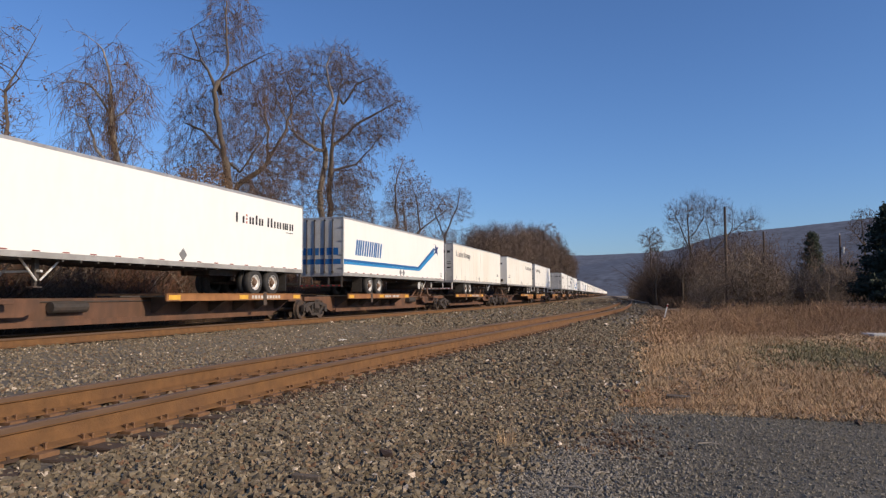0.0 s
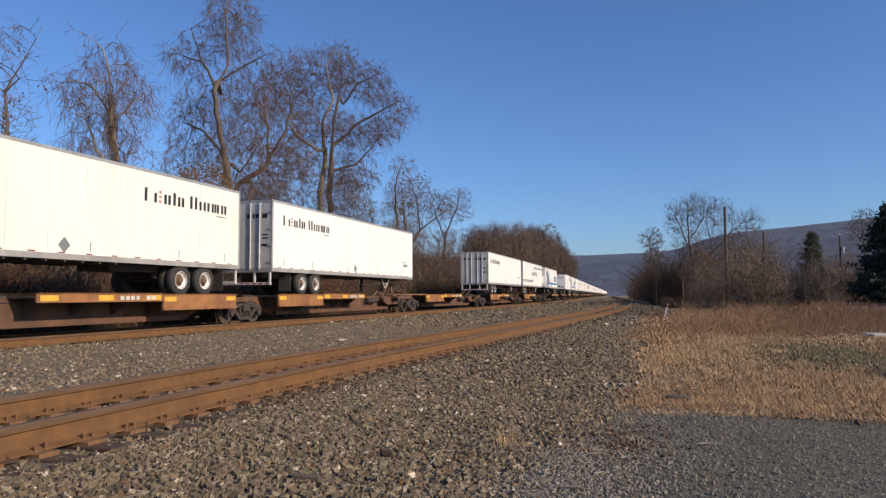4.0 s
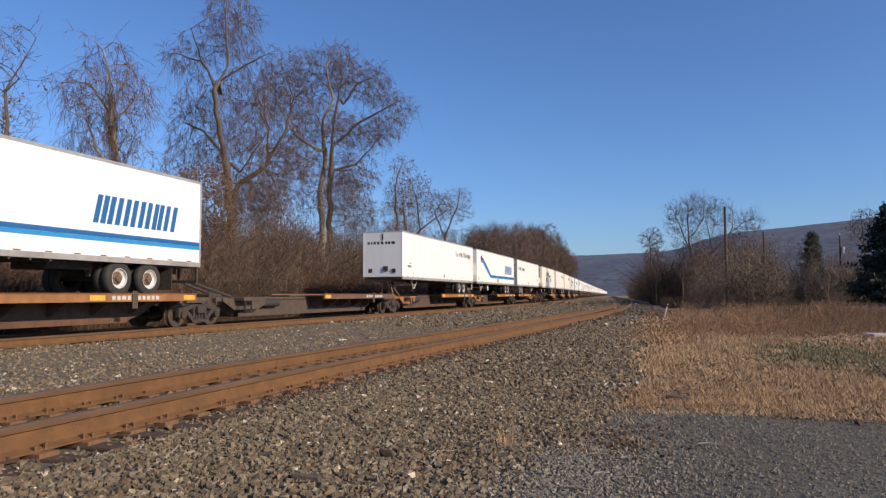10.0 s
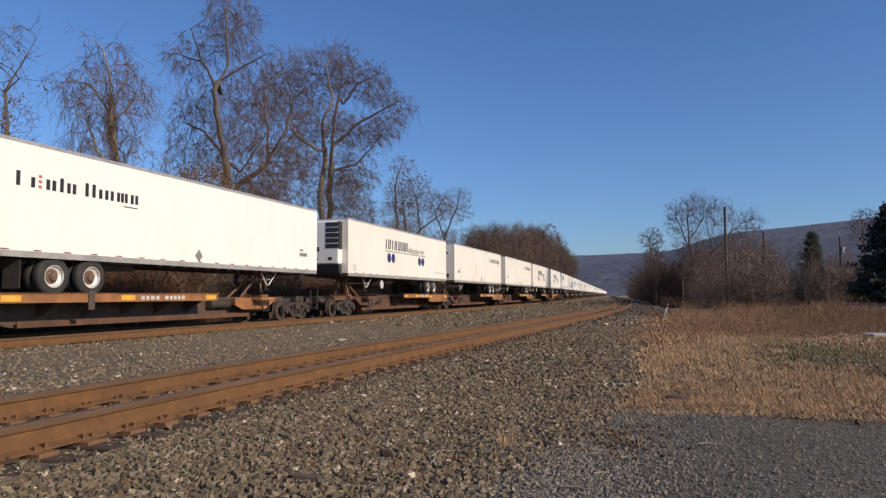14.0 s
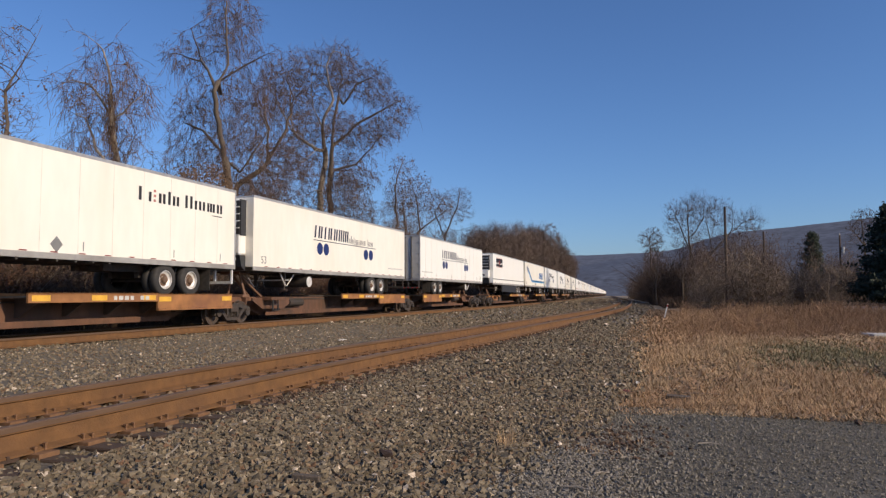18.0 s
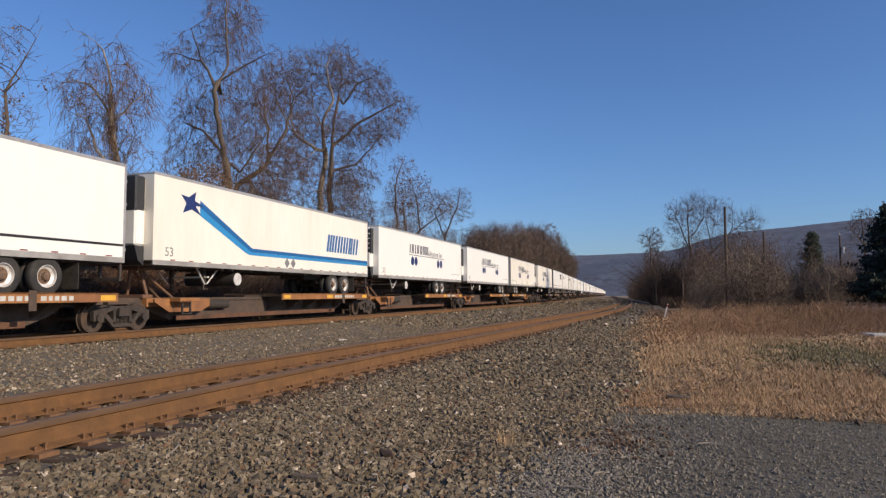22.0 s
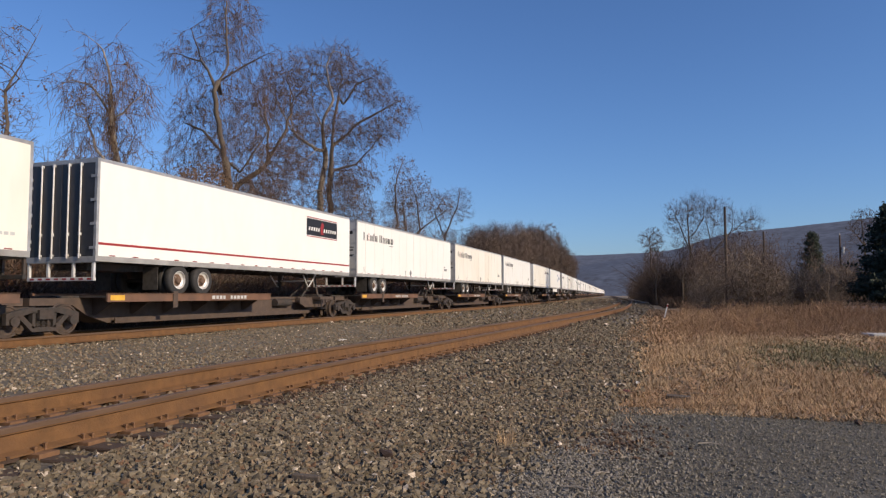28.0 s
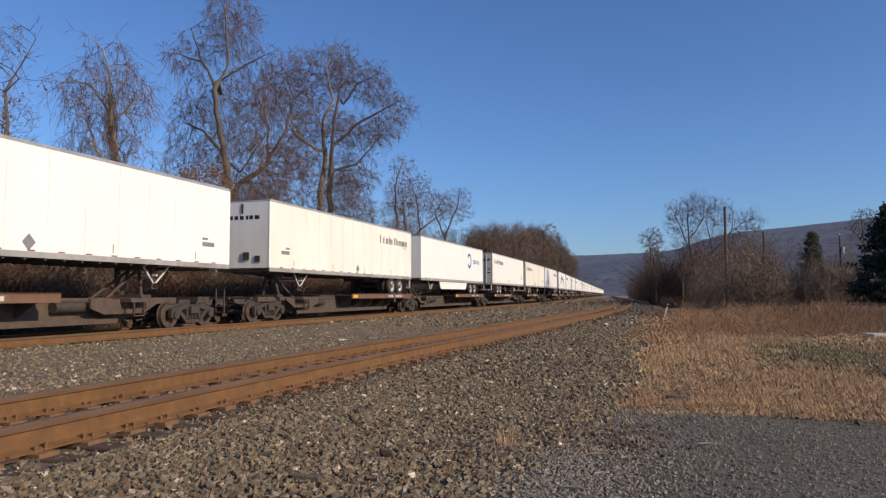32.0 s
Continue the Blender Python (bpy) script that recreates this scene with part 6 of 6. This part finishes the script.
bed = bpy.data.objects["ballast_bed"]
part("stones", stone_mesh("stones", scatter(26000, -4.95, -0.7, 2.4, 10.5, 0.047, 91, 1.0, shoulder, bend_near), 91, STONE), None, bed, "grey-brown crushed stones")["kind"] = "stuff"
part("stones", stone_mesh("stones", scatter(14000, -4.95, -0.2, 10.0, 34.0, 0.062, 92, 1.5, shoulder, bend_near), 92, STONE), None, bed)["kind"] = "stuff"
part("stones", stone_mesh("stones", scatter(30000, -15.7, -6.65, 3.0, 40.0, 0.043, 93, 1.6, off_rails), 93, PALESTONE), None, bed, "paler crushed stones between the tracks")["kind"] = "stuff"
part("stones", stone_mesh("stones", scatter(7000, -7.2, -5.2, 2.0, 26.0, 0.055, 94, 1.2, off_rails, bend_near), 94, STONE), None, bed)["kind"] = "stuff"
part("stones", stone_mesh("stones", scatter(3500, -4.95, -4.46, 7.5, 60.0, 0.050, 112, 1.5, off_rails, bend_near), 112, RUSTSTONE), None, bed, "rust-stained stones beside the rail")["kind"] = "stuff"
part("stones", stone_mesh("stones", scatter(3000, -19.5, -15.5, 8.0, 45.0, 0.08, 97, 1.2, off_rails), 97, STONE), None, bed)["kind"] = "stuff"
part("stones", stone_mesh("stones", scatter(9000, -20.0, -0.9, 30.0, 110.0, 0.12, 99, 1.4, off_rails), 99, STONE), None, bed)["kind"] = "stuff"
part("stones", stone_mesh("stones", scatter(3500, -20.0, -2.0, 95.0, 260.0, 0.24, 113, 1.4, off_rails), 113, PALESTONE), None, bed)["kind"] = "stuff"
drive = bpy.data.objects["pavement"]
part("grit", stone_mesh("grit", scatter(34000, -1.2, 5.5, 3.6, 9.6, 0.0115, 95, 1.0), 95, GRIT), None, drive, "loose grit on the asphalt")["kind"] = "stuff"
part("grit", stone_mesh("grit", scatter(6500, -1.4, 2.6, 3.6, 9.5, 0.019, 96, 1.0, lambda x, y, r: r.random() < ((2.6 - x) / 4.0) ** 2), 96, GRIT), None, drive)["kind"] = "stuff"
field = bpy.data.objects["ground"]
part("gravel", stone_mesh("gravel", scatter(3500, 3.6, 8.5, 9.5, 17.5, 0.05, 110, 1.0), 110, STONE), None, field, "dark gravel spilled over the field edge")["kind"] = "stuff"
part("gravel", stone_mesh("gravel", scatter(900, -1.2, 4.0, 9.2, 16.0, 0.035, 111, 1.0), 111, STONE), None, field)["kind"] = "stuff"
part("grit", stone_mesh("grit", scatter(8000, -2.2, 0.6, 3.9, 8.0, 0.021, 114, 1.0, lambda x, y, r: r.random() < math.exp(-((x + 1.05) / 0.7) ** 2) * (0.6 + patch(x * 2, y * 3, 2.0))), 114, PALEGRIT), None, drive, "pale fine gravel at the edge of the asphalt")["kind"] = "stuff"
part("leaf_litter", stone_mesh("leaf_litter", scatter(420, -1.5, 0.2, 6.4, 8.6, 0.034, 115, 1.0, lambda x, y, r: r.random() < math.exp(-((x + 0.6) / 0.4) ** 2 - ((y - 7.4) / 0.6) ** 2)), 115, RUSTSTONE), None, drive, "dark leaf litter and clods on the asphalt")["kind"] = "stuff"
SHAPES = [stone_mesh("stone_shape", [(0, 0, 0, 1.0)], 100 + k, STONEPIECE, 0.0) for k in range(12)]
rng = random.Random(55)
for x, y, z, d in scatter(300, -4.5, -1.6, 2.6, 6.5, 0.072, 98, 1.0, shoulder):
    ob = part("stone", rng.choice(SHAPES), None, bed)
    ob.matrix_basis = Matrix.LocRotScale((x, y, z + d * 0.25), Euler((rng.uniform(0, 6), rng.uniform(0, 6), rng.uniform(0, 6))), (d * 0.55, d * 0.55, d * 0.55))


# ---- poles, stake, slab ----
def pole(x, y, height, lean, arm):
    e = new("utility_pole")
    e.matrix_basis = pose(x, y, ground_z(x, y), 0, lean, 0)
    part("post", cyl(bmesh.new(), (0, 0, -0.3), (0, 0, height), 0.13, 12, 0.09), POLE, e)
    if arm:
        part("transformer", cyl(bmesh.new(), (0.24, -0.1, height - 2.0), (0.24, -0.1, height - 1.3), 0.16, 14), ALU, e, "pale grey transformer can")
        part("insulator", cyl(bmesh.new(), (0, 0, height), (0, 0, height + 0.25), 0.05, 8), CONCRETE, e)
    return tagged(e, "weathered wooden utility pole standing in the thicket" if not arm else "wooden utility pole with a small transformer can", "utility pole", "utility poles")


pole(4.44, 58.0, 8.3, 0.15, False)
pole(9.25, 75.0, 7.6, 0.3, False)
pole(17.9, 84.0, 7.6, 0.2, True)
wire = cyl(bmesh.new(), (17.9, 84.0, 6.4), (40, 89.0, 6.0), 0.02, 5)
tagged(new("overhead_wire", mesh_of(wire, "overhead_wire", STEEL)), "thin dark overhead wire between the poles", "wire")
stake = tagged(new("marker_stake"), "leaning pale wooden marker stake with a red top", "stake")
stake.matrix_basis = pose(-0.2, 45.0, ground_z(-0.2, 45.0), 0, 14, 0)
part("post", boxes((-0.035, 0.035, -0.025, 0.025, -0.1, 0.92), bevel=0.008), WHITE, stake)
part("flag", boxes((-0.039, 0.039, -0.029, 0.029, 0.72, 0.85), bevel=0.004), RED, stake, "red painted band")
pad = tagged(new("concrete_slab"), "pale concrete slab lying in the grass", "slab")
pad.matrix_basis = pose(8.3, 27.0, ground_z(8.3, 27.0), 0, 0, 8)
part("slab", boxes((-1.9, 1.9, -0.5, 0.5, -0.08, 0.05), bevel=0.015), CONCRETE, pad)
guard = tagged(new("guard_rail"), "low wooden guard rail on pale concrete posts behind weeds", "guard rail")
guard.matrix_basis = pose(11.2, 47.0, ground_z(11.2, 47.0), 0, 0, -4)
part("beam", boxes((-1.3, 1.3, -0.06, 0.0, 0.66, 0.80), bevel=0.02), POLE, guard)
for k in range(5):
    part("post", boxes((-1.25 + 0.55 * k, -0.95 + 0.55 * k, 0.001, 0.2, -0.2, 0.62), bevel=0.01), CONCRETE, guard)
rng = random.Random(77)
for x, y, ln, a in ((-0.64, 6.59, 0.17, 12), (-0.39, 6.51, 0.10, 20), (-0.55, 5.9, 0.14, 30), (0.52, 10.97, 0.62, -4), (-1.6, 8.31, 0.30, 5), (-1.3, 9.0, 0.3, -20), (-2.0, 6.2, 0.28, 30), (-1.5, 9.5, 0.4, 8), (0.35, 7.4, 0.2, 14), (-0.7, 5.4, 0.24, -8), (-4.1, 5.05, 0.55, -62)):
    st = Sticks()
    st.tube([Vector((-ln / 2, 0, 0)), Vector((0, 0.01, 0.006)), Vector((ln / 2, -0.01, 0))], [0.008, 0.009, 0.005], 5)
    tw = tagged(new("stick", st.mesh("stick", PALEBARK)), "pale dry stick lying on the gravel", "stick", "fallen sticks")
    tw.matrix_basis = pose(x, y, ground_z(x, y) + 0.025, 0, 0, a)


# ---- litter on the ground ----
def lump(name, x, y, size, material, label, category, seed, flat=1.0):
    """A broken, knocked-about lump resting on the ground."""
    me = stone_mesh(name, [(0, 0, 0, 1.0)], seed, material, 0.0)
    ob = tagged(new(name, me), label, category)
    ob.matrix_basis = Matrix.LocRotScale((x, y, ground_z(x, y) + size * flat * 0.28), Euler((0, 0, seed)), (size, size, size * flat))


lump("earth_clod", -2.39, 5.74, 0.15, SHADECLOD, "dark clod of earth lying on the gravel", "clod", 201, 0.7)
lump("litter", -0.51, 12.0, 0.09, WHITE, "crumpled white scrap of litter in the grass", "litter", 202, 0.6)
lump("litter", -0.62, 11.0, 0.10, FADEDRED, "faded reddish scrap of litter in the grass", "litter", 203, 0.5)
lump("dead_leaf", -1.62, 9.62, 0.12, PLATE, "curled rust-brown dead leaf on the gravel", "leaf", 204, 0.5)
lump("earth_clod", 2.02, 9.02, 0.085, SHADECLOD, "dark clod at the edge of the asphalt", "clod", 205, 0.8)
lump("ballast_scrap", -9.6, 19.3, 0.30, CONCRETE, "pale scrap lying between the tracks", "scrap", 206, 0.25)
for x, y, ln, wd, a, label in ((0.12, 10.5, 0.34, 0.13, -6, "short grey weathered board half sunk in grass"), (-2.66, 4.78, 0.22, 0.05, 8, "pale weathered board on the crushed stone")):
    board = tagged(new("board"), label, "board")
    board.matrix_basis = pose(x, y, ground_z(x, y) + 0.03, 3, 2, a)
    part("plank", boxes((-ln / 2, ln / 2, -wd / 2, wd / 2, -0.03, 0.025), bevel=0.006), BARK, board)


# ---- what moves ----
def motions():
    # the train runs steadily; three single pictures of the film show it a third of a second ahead
    AHEAD = {6.9: 0.36, 13.0: 0.34, 18.9: 0.38}
    times = sorted({float(k) for k in range(33)} | {t + d for t in AHEAD for d in (-2 / 30, -1 / 30, 0.0, 1 / 30, 2 / 30)})
    for thing, c, z, turn in MOVING:
        rows = []
        for t in times:
            s = c - travelled(t + AHEAD.get(t, 0.0))
            rows.append((t, pose(FAR_X - bend(s), s, z, 0, 0, math.degrees(math.atan(slope(s))) + turn)))
        walk(thing, rows)
    # wheels roll while they are near enough to be seen turning
    for wheel, k, c in ROLLING:
        near = [n / 30 for n in range(961) if -2.0 < c - travelled(n / 30) < 62.0]
        rows = [(t, pose(0, k, 0.42, math.degrees(travelled(t) / 0.43) % 360)) for t in near]
        if len(rows) > 2:
            first = [(0.0, rows[0][1])] if rows[0][0] > 0 else []
            last = [(32.0, rows[-1][1])] if rows[-1][0] < 32 else []
            walk(wheel, first + rows + last)


motions()
